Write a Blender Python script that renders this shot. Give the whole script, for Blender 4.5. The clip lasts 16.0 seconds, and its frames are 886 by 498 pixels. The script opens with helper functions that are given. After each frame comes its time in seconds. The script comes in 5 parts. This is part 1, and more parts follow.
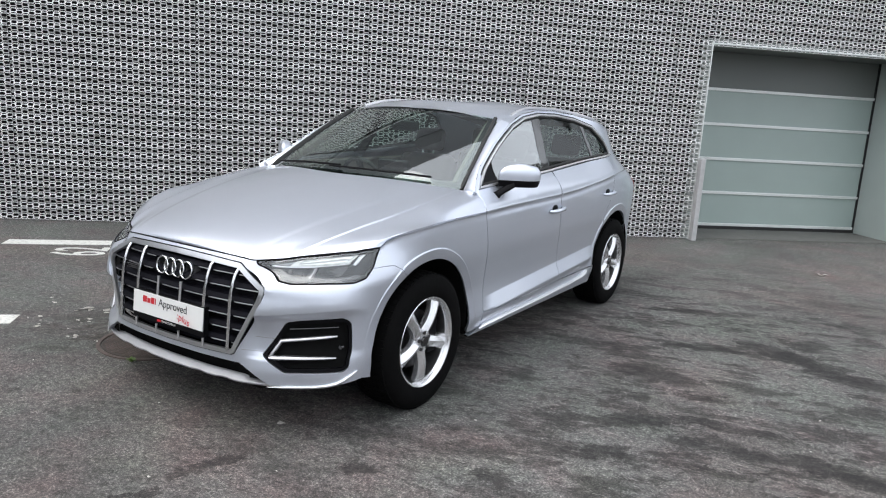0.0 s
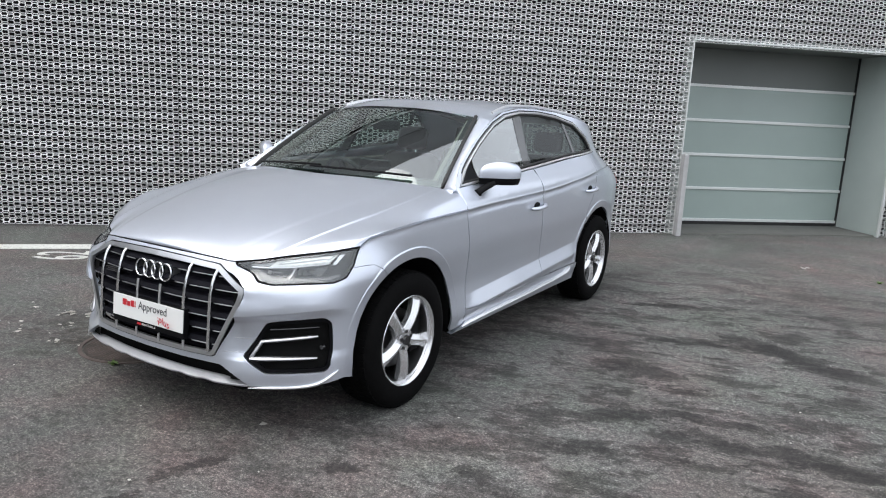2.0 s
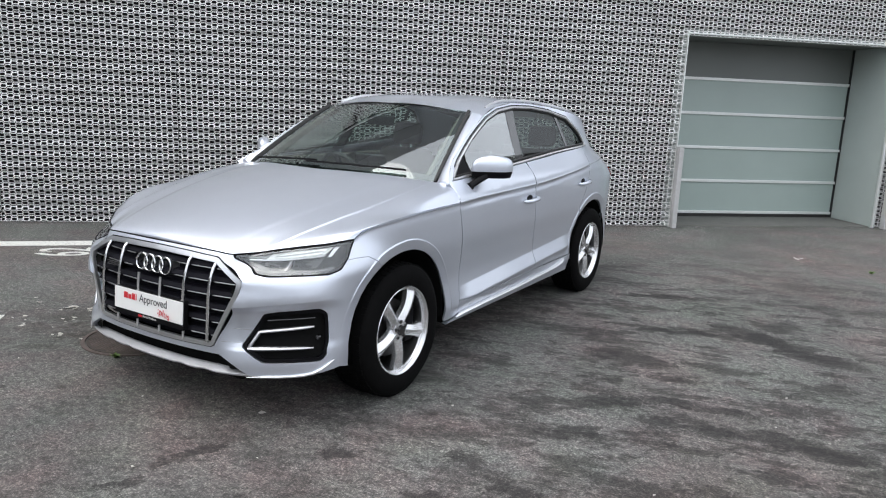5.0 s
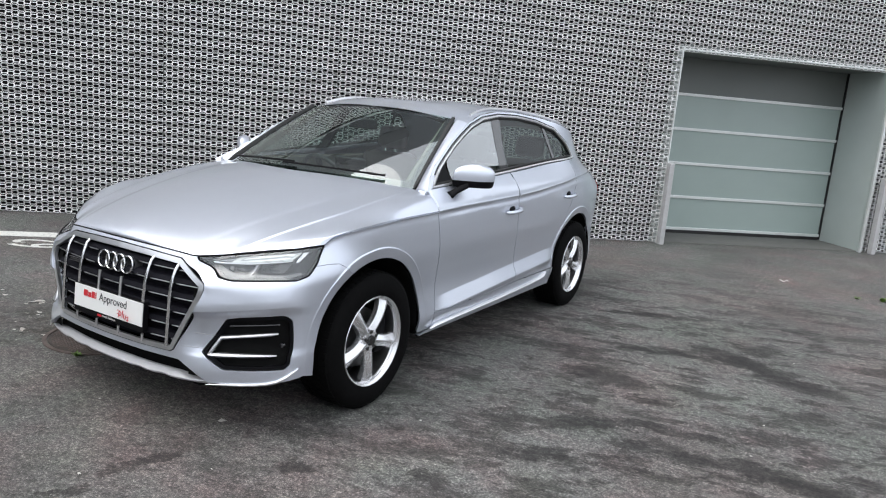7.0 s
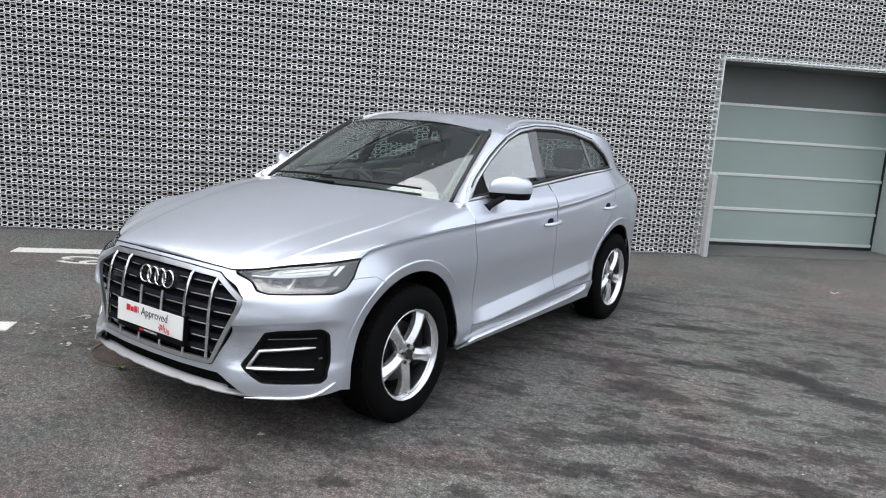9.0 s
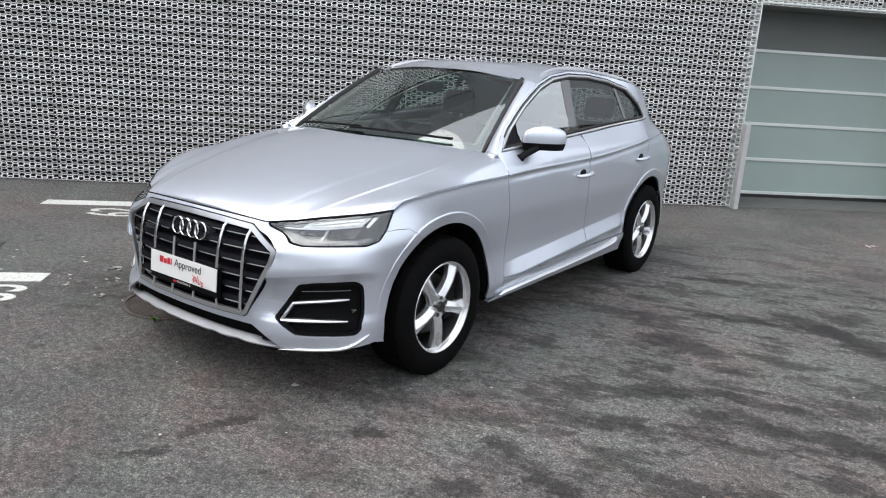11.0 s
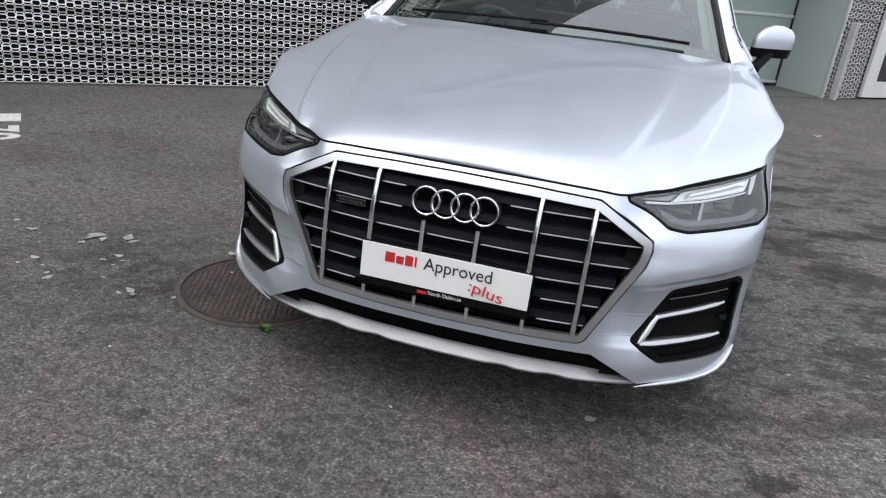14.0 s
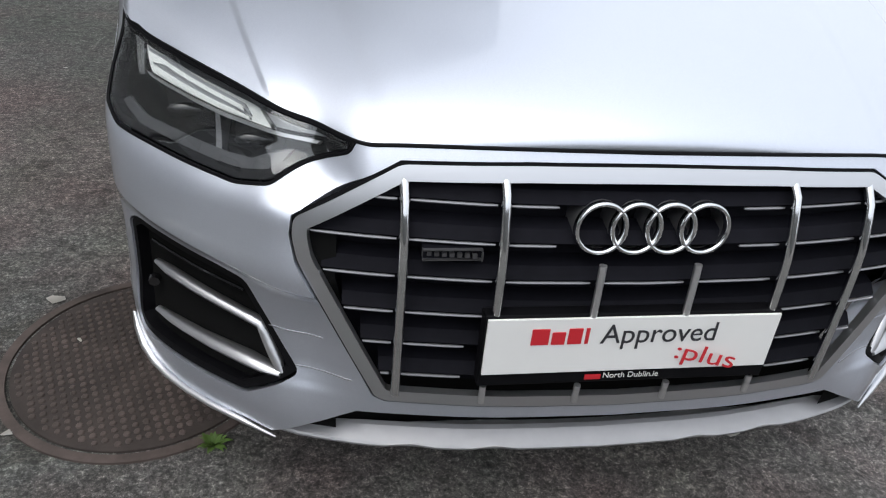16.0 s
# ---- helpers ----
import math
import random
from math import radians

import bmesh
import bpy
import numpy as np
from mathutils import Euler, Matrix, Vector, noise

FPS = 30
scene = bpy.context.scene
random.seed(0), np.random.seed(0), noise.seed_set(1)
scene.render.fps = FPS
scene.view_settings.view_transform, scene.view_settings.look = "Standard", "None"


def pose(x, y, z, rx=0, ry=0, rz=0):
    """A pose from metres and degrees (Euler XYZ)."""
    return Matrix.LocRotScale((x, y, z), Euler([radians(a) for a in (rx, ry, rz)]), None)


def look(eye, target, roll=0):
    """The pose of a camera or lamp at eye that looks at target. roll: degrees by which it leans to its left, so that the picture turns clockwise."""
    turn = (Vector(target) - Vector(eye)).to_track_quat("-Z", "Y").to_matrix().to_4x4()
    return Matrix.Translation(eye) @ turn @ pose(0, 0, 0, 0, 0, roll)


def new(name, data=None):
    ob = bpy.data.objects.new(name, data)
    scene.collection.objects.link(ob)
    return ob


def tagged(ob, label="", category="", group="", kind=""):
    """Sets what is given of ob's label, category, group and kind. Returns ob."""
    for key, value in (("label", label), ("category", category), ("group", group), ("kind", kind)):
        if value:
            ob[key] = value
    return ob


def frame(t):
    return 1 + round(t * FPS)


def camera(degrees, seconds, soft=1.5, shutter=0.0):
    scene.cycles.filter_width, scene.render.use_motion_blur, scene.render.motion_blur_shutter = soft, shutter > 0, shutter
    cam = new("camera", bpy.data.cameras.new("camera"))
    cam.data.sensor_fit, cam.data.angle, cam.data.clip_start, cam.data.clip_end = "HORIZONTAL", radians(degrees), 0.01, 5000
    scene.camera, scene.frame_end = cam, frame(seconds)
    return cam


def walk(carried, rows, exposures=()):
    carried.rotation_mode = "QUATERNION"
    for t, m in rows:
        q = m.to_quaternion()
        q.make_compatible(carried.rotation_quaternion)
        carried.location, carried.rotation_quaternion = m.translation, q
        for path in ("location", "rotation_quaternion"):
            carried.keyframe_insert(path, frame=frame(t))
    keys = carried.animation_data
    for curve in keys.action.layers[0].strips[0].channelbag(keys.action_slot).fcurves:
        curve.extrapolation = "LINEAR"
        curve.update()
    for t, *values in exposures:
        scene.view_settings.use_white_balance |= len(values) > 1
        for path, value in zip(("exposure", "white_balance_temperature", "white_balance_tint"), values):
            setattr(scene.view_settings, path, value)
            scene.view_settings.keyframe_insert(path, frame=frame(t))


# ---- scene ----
PATH = [
    (0, pose(2.882, -3.034, 1.586, 78.68, -3.36, 32.62)),
    (0.5, pose(2.881, -3.034, 1.580, 78.81, -3.05, 32.59)),
    (1, pose(2.884, -3.028, 1.584, 78.71, -2.56, 31.79)),
    (1.5, pose(2.883, -3.025, 1.583, 78.71, -2.80, 31.37)),
    (2, pose(2.925, -3.016, 1.586, 78.66, -2.72, 31.64)),
    (2.5, pose(3.008, -3.022, 1.591, 78.42, -4.30, 32.59)),
    (3, pose(3.089, -3.046, 1.584, 78.46, -4.46, 32.52)),
    (3.5, pose(3.116, -3.047, 1.588, 78.26, -3.62, 32.89)),
    (4, pose(3.071, -3.077, 1.586, 78.33, -2.07, 31.68)),
    (6.3, pose(2.989, -3.030, 1.596, 77.81, -4.30, 31.06)),
    (6.5, pose(2.985, -2.984, 1.594, 78.04, -5.19, 31.27)),
    (7, pose(3.025, -2.931, 1.598, 78.70, -4.71, 31.45)),
    (7.5, pose(3.062, -2.910, 1.599, 78.72, -3.31, 31.55)),
    (8, pose(3.041, -2.901, 1.595, 78.55, -4.04, 33.50)),
    (8.5, pose(3.028, -2.903, 1.590, 79.71, -3.60, 34.51)),
    (10.8, pose(2.981, -2.895, 1.547, 79.28, -4.55, 34.66)),
    (11, pose(2.944, -2.895, 1.563, 75.81, -3.38, 36.09)),
    (11.5, pose(2.618, -2.968, 1.521, 74.56, -4.41, 37.19)),
    (12, pose(2.262, -3.064, 1.501, 72.92, -3.97, 33.37)),
    (12.5, pose(1.842, -3.015, 1.451, 69.67, -2.71, 33.31)),
    (13, pose(1.356, -3.028, 1.424, 70.26, -2.48, 27.20)),
    (13.5, pose(0.889, -2.970, 1.419, 68.51, -7.21, 20.59)),
    (14, pose(0.456, -2.774, 1.420, 67.44, -6.03, 16.45)),
    (14.5, pose(0.078, -2.620, 1.410, 65.98, -5.22, 9.91)),
    (15, pose(-0.223, -2.334, 1.380, 66.23, -6.39, 5.64)),
    (15.5, pose(-0.478, -2.065, 1.341, 61.07, -3.44, -5.69)),
    (16, pose(-0.536, -1.763, 1.301, 57.25, -5.40, -8.83)),
]
cam = camera(63.28, 16.0, soft=1.15)
walk(cam, PATH, [(0, 0.54, 6500, 10), (10.8, 0.54, 6500, 10), (12, 0.58, 6500, 10), (13.2, 0.52, 6500, 10), (14, 0.32, 6500, 10), (14.5, 0.2, 6500, 10), (15, 0.12, 6500, 10), (16, 0.18, 6500, 10)])

# ---- light: an overcast sky ----
SUN_EL, SUN_AZ = 66.0, 228.0
world = bpy.data.worlds.new("overcast_sky")
scene.world = world
world.use_nodes = True
wn, wl = world.node_tree.nodes, world.node_tree.links
sky = wn.new("ShaderNodeTexSky")
sky.sky_type = 'NISHITA'
sky.sun_disc = False
sky.sun_elevation, sky.sun_rotation = radians(SUN_EL), radians(SUN_AZ)
sky.air_density, sky.dust_density, sky.ozone_density = 1.0, 6.0, 1.0
grey = wn.new("ShaderNodeHueSaturation")
grey.inputs["Saturation"].default_value = 0.25
wl.new(sky.outputs[0], grey.inputs["Color"])
cloud = wn.new("ShaderNodeMix")
cloud.data_type = 'RGBA'
cloud.inputs[0].default_value = 0.7
cloud.inputs[7].default_value = (7.6, 8.1, 8.9, 1)
wl.new(grey.outputs[0], cloud.inputs[6])
# an overcast sky is about three times as bright overhead as at the horizon
height = wn.new("ShaderNodeTexGradient")
height.texture_mapping.mapping_x, height.texture_mapping.mapping_y, height.texture_mapping.mapping_z = 'Z', 'Y', 'X'
dome = wn.new("ShaderNodeMapRange")
dome.inputs[3].default_value, dome.inputs[4].default_value = 0.88, 1.20
wl.new(height.outputs["Fac"], dome.inputs[0])
vault = wn.new("ShaderNodeMix")
vault.data_type, vault.blend_type = 'RGBA', 'MULTIPLY'
vault.inputs[0].default_value = 1.0
wl.new(cloud.outputs[2], vault.inputs[6])
wl.new(dome.outputs[0], vault.inputs[7])
wl.new(vault.outputs[2], wn["Background"].inputs[0])
wn["Background"].inputs[1].default_value = 0.150
sun = new("sun", bpy.data.lights.new("sun", 'SUN'))
sun.data.energy, sun.data.angle, sun.data.color = 0.9, radians(60), (1.0, 0.97, 0.93)
_az = radians(SUN_AZ)
sun.matrix_world = look((0, 0, 0), (-math.sin(_az) * math.cos(radians(SUN_EL)), -math.cos(_az) * math.cos(radians(SUN_EL)), -math.sin(radians(SUN_EL))))


# ---- materials ----
def mat(name, color, rough=0.5, metal=0.0, **more):
    m = bpy.data.materials.new(name)
    m.use_nodes = True
    b = m.node_tree.nodes["Principled BSDF"]
    b.inputs["Base Color"].default_value = (*color, 1)
    b.inputs["Roughness"].default_value = rough
    b.inputs["Metallic"].default_value = metal
    for key, value in more.items():
        b.inputs[key.replace("_", " ")].default_value = value
    return m


def nodes(m):
    t = m.node_tree
    return t.nodes, t.links, t.nodes["Principled BSDF"]


def noise_tex(m, scale, detail=4.0, rough=0.6, stretch=None, turn=0.0):
    n, l, b = nodes(m)
    co = n.new("ShaderNodeTexCoord")
    tx = n.new("ShaderNodeTexNoise")
    tx.inputs["Scale"].default_value, tx.inputs["Detail"].default_value, tx.inputs["Roughness"].default_value = scale, detail, rough
    if stretch:
        mp = n.new("ShaderNodeMapping")
        mp.inputs["Rotation"].default_value = (0, 0, radians(turn))
        mp2 = n.new("ShaderNodeMapping")
        mp2.inputs["Scale"].default_value = stretch
        l.new(co.outputs["Object"], mp.inputs[0])
        l.new(mp.outputs[0], mp2.inputs[0])
        l.new(mp2.outputs[0], tx.inputs["Vector"])
    else:
        l.new(co.outputs["Object"], tx.inputs["Vector"])
    return tx.outputs["Fac"]


def ramp(m, fac, stops):
    n, l, b = nodes(m)
    r = n.new("ShaderNodeValToRGB")
    e = r.color_ramp.elements
    while len(e) < len(stops):
        e.new(0.5)
    for k, (p, c) in zip(e, stops):
        k.position = p
        k.color = (*c, 1) if len(c) == 3 else c
    l.new(fac, r.inputs[0])
    return r.outputs[0]


def mix(m, fac, a, b2, mode='MIX'):
    n, l, b = nodes(m)
    x = n.new("ShaderNodeMix")
    x.data_type, x.blend_type = 'RGBA', mode
    for sock, v in ((x.inputs[0], fac), (x.inputs[6], a), (x.inputs[7], b2)):
        if isinstance(v, (int, float)):
            sock.default_value = v
        elif isinstance(v, tuple):
            sock.default_value = (*v, 1)
        else:
            l.new(v, sock)
    return x.outputs[2]


def bump(m, height, strength=0.2, distance=0.01):
    n, l, b = nodes(m)
    x = n.new("ShaderNodeBump")
    x.inputs["Strength"].default_value, x.inputs["Distance"].default_value = strength, distance
    l.new(height, x.inputs["Height"])
    l.new(x.outputs[0], b.inputs["Normal"])


def grain(m, color, amount=0.12, scale=20.0, rough_amount=0.0, bump_strength=0.0, bump_scale=None):
    n, l, b = nodes(m)
    f1, f2 = noise_tex(m, scale), noise_tex(m, scale / 9, 3)
    lo = tuple(c * (1 - amount) for c in color)
    hi = tuple(min(1, c * (1 + amount)) for c in color)
    c1 = ramp(m, f1, [(0.3, lo), (0.7, hi)])
    l.new(mix(m, 0.5, c1, ramp(m, f2, [(0.3, lo), (0.7, hi)])), b.inputs["Base Color"])
    if bump_strength:
        bump(m, noise_tex(m, bump_scale or scale * 3), bump_strength, 0.004)
    return m


def surface(name, color, rough=0.5, metal=0.0, amount=0.12, scale=20.0, bump_strength=0.0, **more):
    return grain(mat(name, color, rough, metal, **more), color, amount, scale, 0, bump_strength)


# asphalt: fine aggregate, patched tone, damp and oily stains in streaks
M_ASPHALT = mat("asphalt", (0.06, 0.06, 0.06), 0.85)
n, l, b = nodes(M_ASPHALT)


def times(m, *factors):
    out = factors[0]
    for f in factors[1:]:
        out = mix(m, 1.0, out, f, 'MULTIPLY')
    return out


def within(m, place, inner, outer, low):
    """1 within a distance of a place, falling to low."""
    n, l, b = nodes(m)
    co, ds, near = n.new("ShaderNodeTexCoord"), n.new("ShaderNodeVectorMath"), n.new("ShaderNodeMapRange")
    ds.operation = 'DISTANCE'
    ds.inputs[1].default_value = (*place, 0)
    l.new(co.outputs["Object"], ds.inputs[0])
    for k, v in zip((1, 2, 3, 4), (inner, outer, 1.0, low)):
        near.inputs[k].default_value = v
    l.new(ds.outputs["Value"], near.inputs[0])
    return near.outputs[0]


# dark damp stains, each by its place, half length, half width and turn
STAINS = ((1.93, .64, .19, .06, 27), (2.20, .81, .16, .06, 17), (2.47, .85, .17, .045, 19), (1.86, .12, .18, .06, 50), (2.21, .49, .12, .06, 13), (2.52, .56, .15, .06, 22), (2.78, .64, .16, .085, -8),
          (3.0, .59, .13, .07, 9), (2.35, 2.38, .28, .12, -25), (2.82, 2.13, .28, .13, -7), (1.9, 2.12, .26, .06, 21), (1.78, 1.34, .27, .11, 8), (1.59, 3.08, .42, .06, 26), (1.57, -.43, .10, .05, -9),
          (.56, -1.1, .16, .04, 74), (.53, -1.44, .08, .03, 56), (1.08, -.75, .09, .05, 28), (1.9, -.55, .14, .06, -5), (1.61, -.82, .11, .05, 27))


def stain_field(m):
    """How deep a point lies in the nearest stain: 1 at its middle, 0 at its edge, with a ragged outline."""
    n, l, b = nodes(m)
    co, tx, off, add = n.new("ShaderNodeTexCoord"), n.new("ShaderNodeTexNoise"), n.new("ShaderNodeVectorMath"), n.new("ShaderNodeVectorMath")
    tx.inputs["Scale"].default_value, tx.inputs["Detail"].default_value, tx.inputs["Roughness"].default_value = 11.0, 9.0, 0.78
    off.operation, add.operation = 'MULTIPLY_ADD', 'ADD'
    off.inputs[1].default_value, off.inputs[2].default_value = (0.34, 0.34, 0.0), (-0.17, -0.17, 0.0)
    l.new(co.outputs["Object"], tx.inputs["Vector"])
    l.new(tx.outputs["Color"], off.inputs[0])
    l.new(co.outputs["Object"], add.inputs[0])
    l.new(off.outputs[0], add.inputs[1])
    total = None
    for x, y, ln, wd, turn in STAINS:
        mp, le, rg = n.new("ShaderNodeMapping"), n.new("ShaderNodeVectorMath"), n.new("ShaderNodeMapRange")
        mp.vector_type = 'TEXTURE'
        mp.inputs["Location"].default_value, mp.inputs["Rotation"].default_value, mp.inputs["Scale"].default_value = (x, y, 0), (0, 0, radians(turn)), (ln * 1.15, wd * 1.15, 1)
        le.operation = 'LENGTH'
        l.new(add.outputs[0], mp.inputs[0])
        l.new(mp.outputs[0], le.inputs[0])
        l.new(le.outputs["Value"], rg.inputs[0])
        rg.inputs[1].default_value, rg.inputs[2].default_value, rg.inputs[3].default_value, rg.inputs[4].default_value = 0.25, 1.1, 1.0, 0.0
        if total is None:
            total = rg.outputs[0]
        else:
            mx = n.new("ShaderNodeMath")
            mx.operation = 'MAXIMUM'
            l.new(total, mx.inputs[0])
            l.new(rg.outputs[0], mx.inputs[1])
            total = mx.outputs[0]
    return total


A = M_ASPHALT
fine = ramp(A, noise_tex(A, 85, 5, 0.95), [(0.37, (0.020, 0.020, 0.020)), (0.53, (0.116, 0.115, 0.110)), (0.64, (0.37, 0.365, 0.35))])
stones = ramp(A, noise_tex(A, 27, 3, 0.8), [(0.38, (0.58, 0.58, 0.58)), (0.52, (1.0, 1.0, 1.0)), (0.64, (1.50, 1.49, 1.46))])
patch = ramp(A, noise_tex(A, 0.9, 6, 0.7), [(0.35, (0.72, 0.71, 0.70)), (0.65, (1.14, 1.14, 1.13))])
warm = ramp(A, noise_tex(A, 0.55, 5, 0.6), [(0.32, (0.93, 1.0, 0.93)), (0.47, (1, 1, 1)), (0.68, (1.13, 0.97, 0.94))])
blush = ramp(A, noise_tex(A, 2.4, 5, 0.65), [(0.35, (0.95, 1.02, 0.96)), (0.5, (1, 1, 1)), (0.66, (1.10, 0.97, 0.99))])
scuff = mix(A, 0.5, (1.0, 1.0, 1.0), ramp(A, noise_tex(A, 6.0, 8, 0.75, (0.9, 1.25, 1), -30), [(0.565, (1, 1, 1)), (0.60, (0.62, 0.60, 0.58)), (0.66, (0.42, 0.40, 0.39))]))
flecks = mix(A, within(A, (1.9, 0.4), 1.8, 3.6, 0.0), (1.0, 1.0, 1.0), ramp(A, noise_tex(A, 11.0, 7, 0.75, (0.7, 1.6, 1), -20), [(0.56, (1, 1, 1)), (0.60, (0.60, 0.58, 0.58)), (0.68, (0.30, 0.29, 0.29))]))
streak = mix(A, within(A, (2.6, 1.6), 1.6, 4.4, 0.10), (1.0, 1.0, 1.0), ramp(A, noise_tex(A, 2.6, 13, 0.76, (0.68, 1.45, 1), -18), [(0.508, (1, 1, 1)), (0.522, (0.58, 0.56, 0.555)), (0.55, (0.40, 0.385, 0.38)), (0.63, (0.26, 0.25, 0.245))]))
silt = mix(A, within(A, (-1.40, -0.40), 0.15, 0.7, 0.0), (1.0, 1.0, 1.0), ramp(A, noise_tex(A, 5.0, 8, 0.7, (0.7, 1.4, 1), -40), [(0.47, (1, 1, 1)), (0.53, (0.58, 0.53, 0.50)), (0.62, (0.36, 0.33, 0.31))]))
spots = ramp(A, noise_tex(A, 5.5, 4, 0.6), [(0.63, (1, 1, 1)), (0.70, (0.55, 0.53, 0.52))])
damp = ramp(A, stain_field(A), [(0.10, (1, 1, 1)), (0.20, (0.55, 0.53, 0.53)), (0.50, (0.36, 0.345, 0.345)), (1.0, (0.27, 0.26, 0.26))])
l.new(times(A, fine, stones, patch, warm, blush, scuff, flecks, streak, silt, spots, damp), b.inputs["Base Color"])
bump(A, noise_tex(A, 170, 4, 0.8), 0.55, 0.005)

M_SHEET = surface("galvanised_sheet", (0.84, 0.84, 0.825), 0.45, 0.2, 0.14, 9.0)
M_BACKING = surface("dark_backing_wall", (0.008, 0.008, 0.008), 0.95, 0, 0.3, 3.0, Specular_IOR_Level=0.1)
M_DOORPANEL = surface("frosted_door_panel", (0.335, 0.405, 0.375), 0.35, 0, 0.05, 2.0, Coat_Weight=0.25)
M_RECESS_TOP = surface("recess_top_panel", (0.15, 0.165, 0.155), 0.4, 0, 0.06, 2.0)
M_RAIL = surface("aluminium_rail", (0.72, 0.74, 0.72), 0.35, 0.3, 0.06, 12.0)
M_REVEAL = surface("reveal_panel", (0.45, 0.50, 0.475), 0.5, 0, 0.08, 1.5)
M_POST = surface("grey_painted_post", (0.46, 0.455, 0.45), 0.55, 0, 0.15, 14.0)
M_WHITE = surface("white_frame_paint", (0.72, 0.72, 0.70), 0.4, 0, 0.06, 10.0)
M_DARKGLASS = mat("dark_glass", (0.03, 0.035, 0.035), 0.06, 0, Coat_Weight=0.5)
M_RUBBER = surface("black_rubber_seal", (0.012, 0.012, 0.012), 0.6, 0, 0.3, 30.0)
M_CONCRETE = surface("threshold_concrete", (0.12, 0.12, 0.11), 0.8, 0, 0.2, 8.0, 0.3)
M_LINE = mat("road_marking_paint", (0.68, 0.68, 0.63), 0.7)
n, l, b = nodes(M_LINE)
l.new(ramp(M_LINE, noise_tex(M_LINE, 38, 5, 0.7), [(0.32, (0.22, 0.215, 0.20)), (0.44, (0.60, 0.60, 0.56)), (0.7, (0.72, 0.72, 0.67))]), b.inputs["Base Color"])
bump(M_LINE, noise_tex(M_LINE, 110, 3, 0.7), 0.4, 0.005)
M_IRON = surface("rusty_cast_iron", (0.078, 0.060, 0.053), 0.8, 0.1, 0.7, 14.0, 0.5)
M_SILT = surface("silted_iron", (0.042, 0.033, 0.029), 0.9, 0, 0.6, 9.0, 0.5)
M_LEAF = surface("weed_leaf", (0.09, 0.16, 0.03), 0.6, 0, 0.3, 30.0)
M_DRYLEAF = surface("pale_dry_leaf", (0.55, 0.53, 0.49), 0.8, 0, 0.3, 20.0)


# ---- mesh helpers ----
def thing(name, label, category, m=None, group=""):
    ob = new(name)
    if m is not None:
        ob.matrix_world = m
    return tagged(ob, label, category, group)


def part_mesh(name, me, material, parent=None, label=""):
    for mm in (material if isinstance(material, (list, tuple)) else [material]):
        me.materials.append(mm)
    ob = new(name, me)
    if parent is not None:
        ob.parent = parent
    if label:
        ob["label"] = label
    return ob


def part(name, bm, material, parent=None, label="", smooth=False):
    me = bpy.data.meshes.new(name)
    bmesh.ops.recalc_face_normals(bm, faces=bm.faces)
    bm.to_mesh(me)
    bm.free()
    if smooth:
        for p in me.polygons:
            p.use_smooth = True
        if smooth is not True:
            me.set_sharp_from_angle(angle=radians(smooth))
    return part_mesh(name, me, material, parent, label)


def pydata(name, verts, faces, material, parent=None, label="", smooth=False):
    me = bpy.data.meshes.new(name)
    me.from_pydata([tuple(v) for v in verts], [], [tuple(f) for f in faces])
    me.update()
    if smooth:
        for p in me.polygons:
            p.use_smooth = True
        if smooth is not True:
            me.set_sharp_from_angle(angle=radians(smooth))
    return part_mesh(name, me, material, parent, label)


def add_box(bm, x0, x1, y0, y1, z0, z1, bevel=0.0, m=None):
    """A box with bevelled edges, added to bm."""
    r = bmesh.ops.create_cube(bm, size=1.0)
    vs = r["verts"]
    for v in vs:
        v.co = Vector(((x0 + x1) / 2 + v.co.x * (x1 - x0), (y0 + y1) / 2 + v.co.y * (y1 - y0), (z0 + z1) / 2 + v.co.z * (z1 - z0)))
    if bevel:
        es = {e for v in vs for e in v.link_edges}
        r = bmesh.ops.bevel(bm, geom=list(es), offset=bevel, segments=2, affect='EDGES', profile=0.5)
        vs = list({v for f in r["faces"] for v in f.verts} | {v for v in vs if v.is_valid})
    if m is not None:
        for v in vs:
            v.co = m @ v.co
    return vs


def box_part(name, x0, x1, y0, y1, z0, z1, material, parent=None, bevel=0.0, label="", m=None):
    bm = bmesh.new()
    add_box(bm, x0, x1, y0, y1, z0, z1, bevel, m)
    return part(name, bm, material, parent, label)


def text_mesh(body, size, depth=0.0):
    cu = bpy.data.curves.new("lettering", 'FONT')
    cu.body, cu.size, cu.extrude = body, size, depth
    ob = new("lettering_source", cu)
    bpy.context.view_layer.update()
    me = bpy.data.meshes.new_from_object(ob.evaluated_get(bpy.context.evaluated_depsgraph_get()))
    bpy.data.objects.remove(ob)
    bpy.data.curves.remove(cu)
    me.materials.clear()
    return me


# ---- ground ----
def ground():
    bm = bmesh.new()
    bmesh.ops.create_grid(bm, x_segments=24, y_segments=24, size=400.0)
    ob = part("ground", bm, M_ASPHALT)
    tagged(ob, "worn grey asphalt yard with damp dark stains", "asphalt", kind="structure")


ground()

# ---- the clad facade: its own frame has x along the wall and y into it ----
WALL = pose(0, 0, 0, 0, 0, 42.32)
FACE = 4.697
OPEN_L, OPEN_R, OPEN_T, RECESS = 5.09, 8.29, 2.56, 0.86
FOLD, DEPTH = 0.126, 0.019
HOLE_PITCH = 0.125


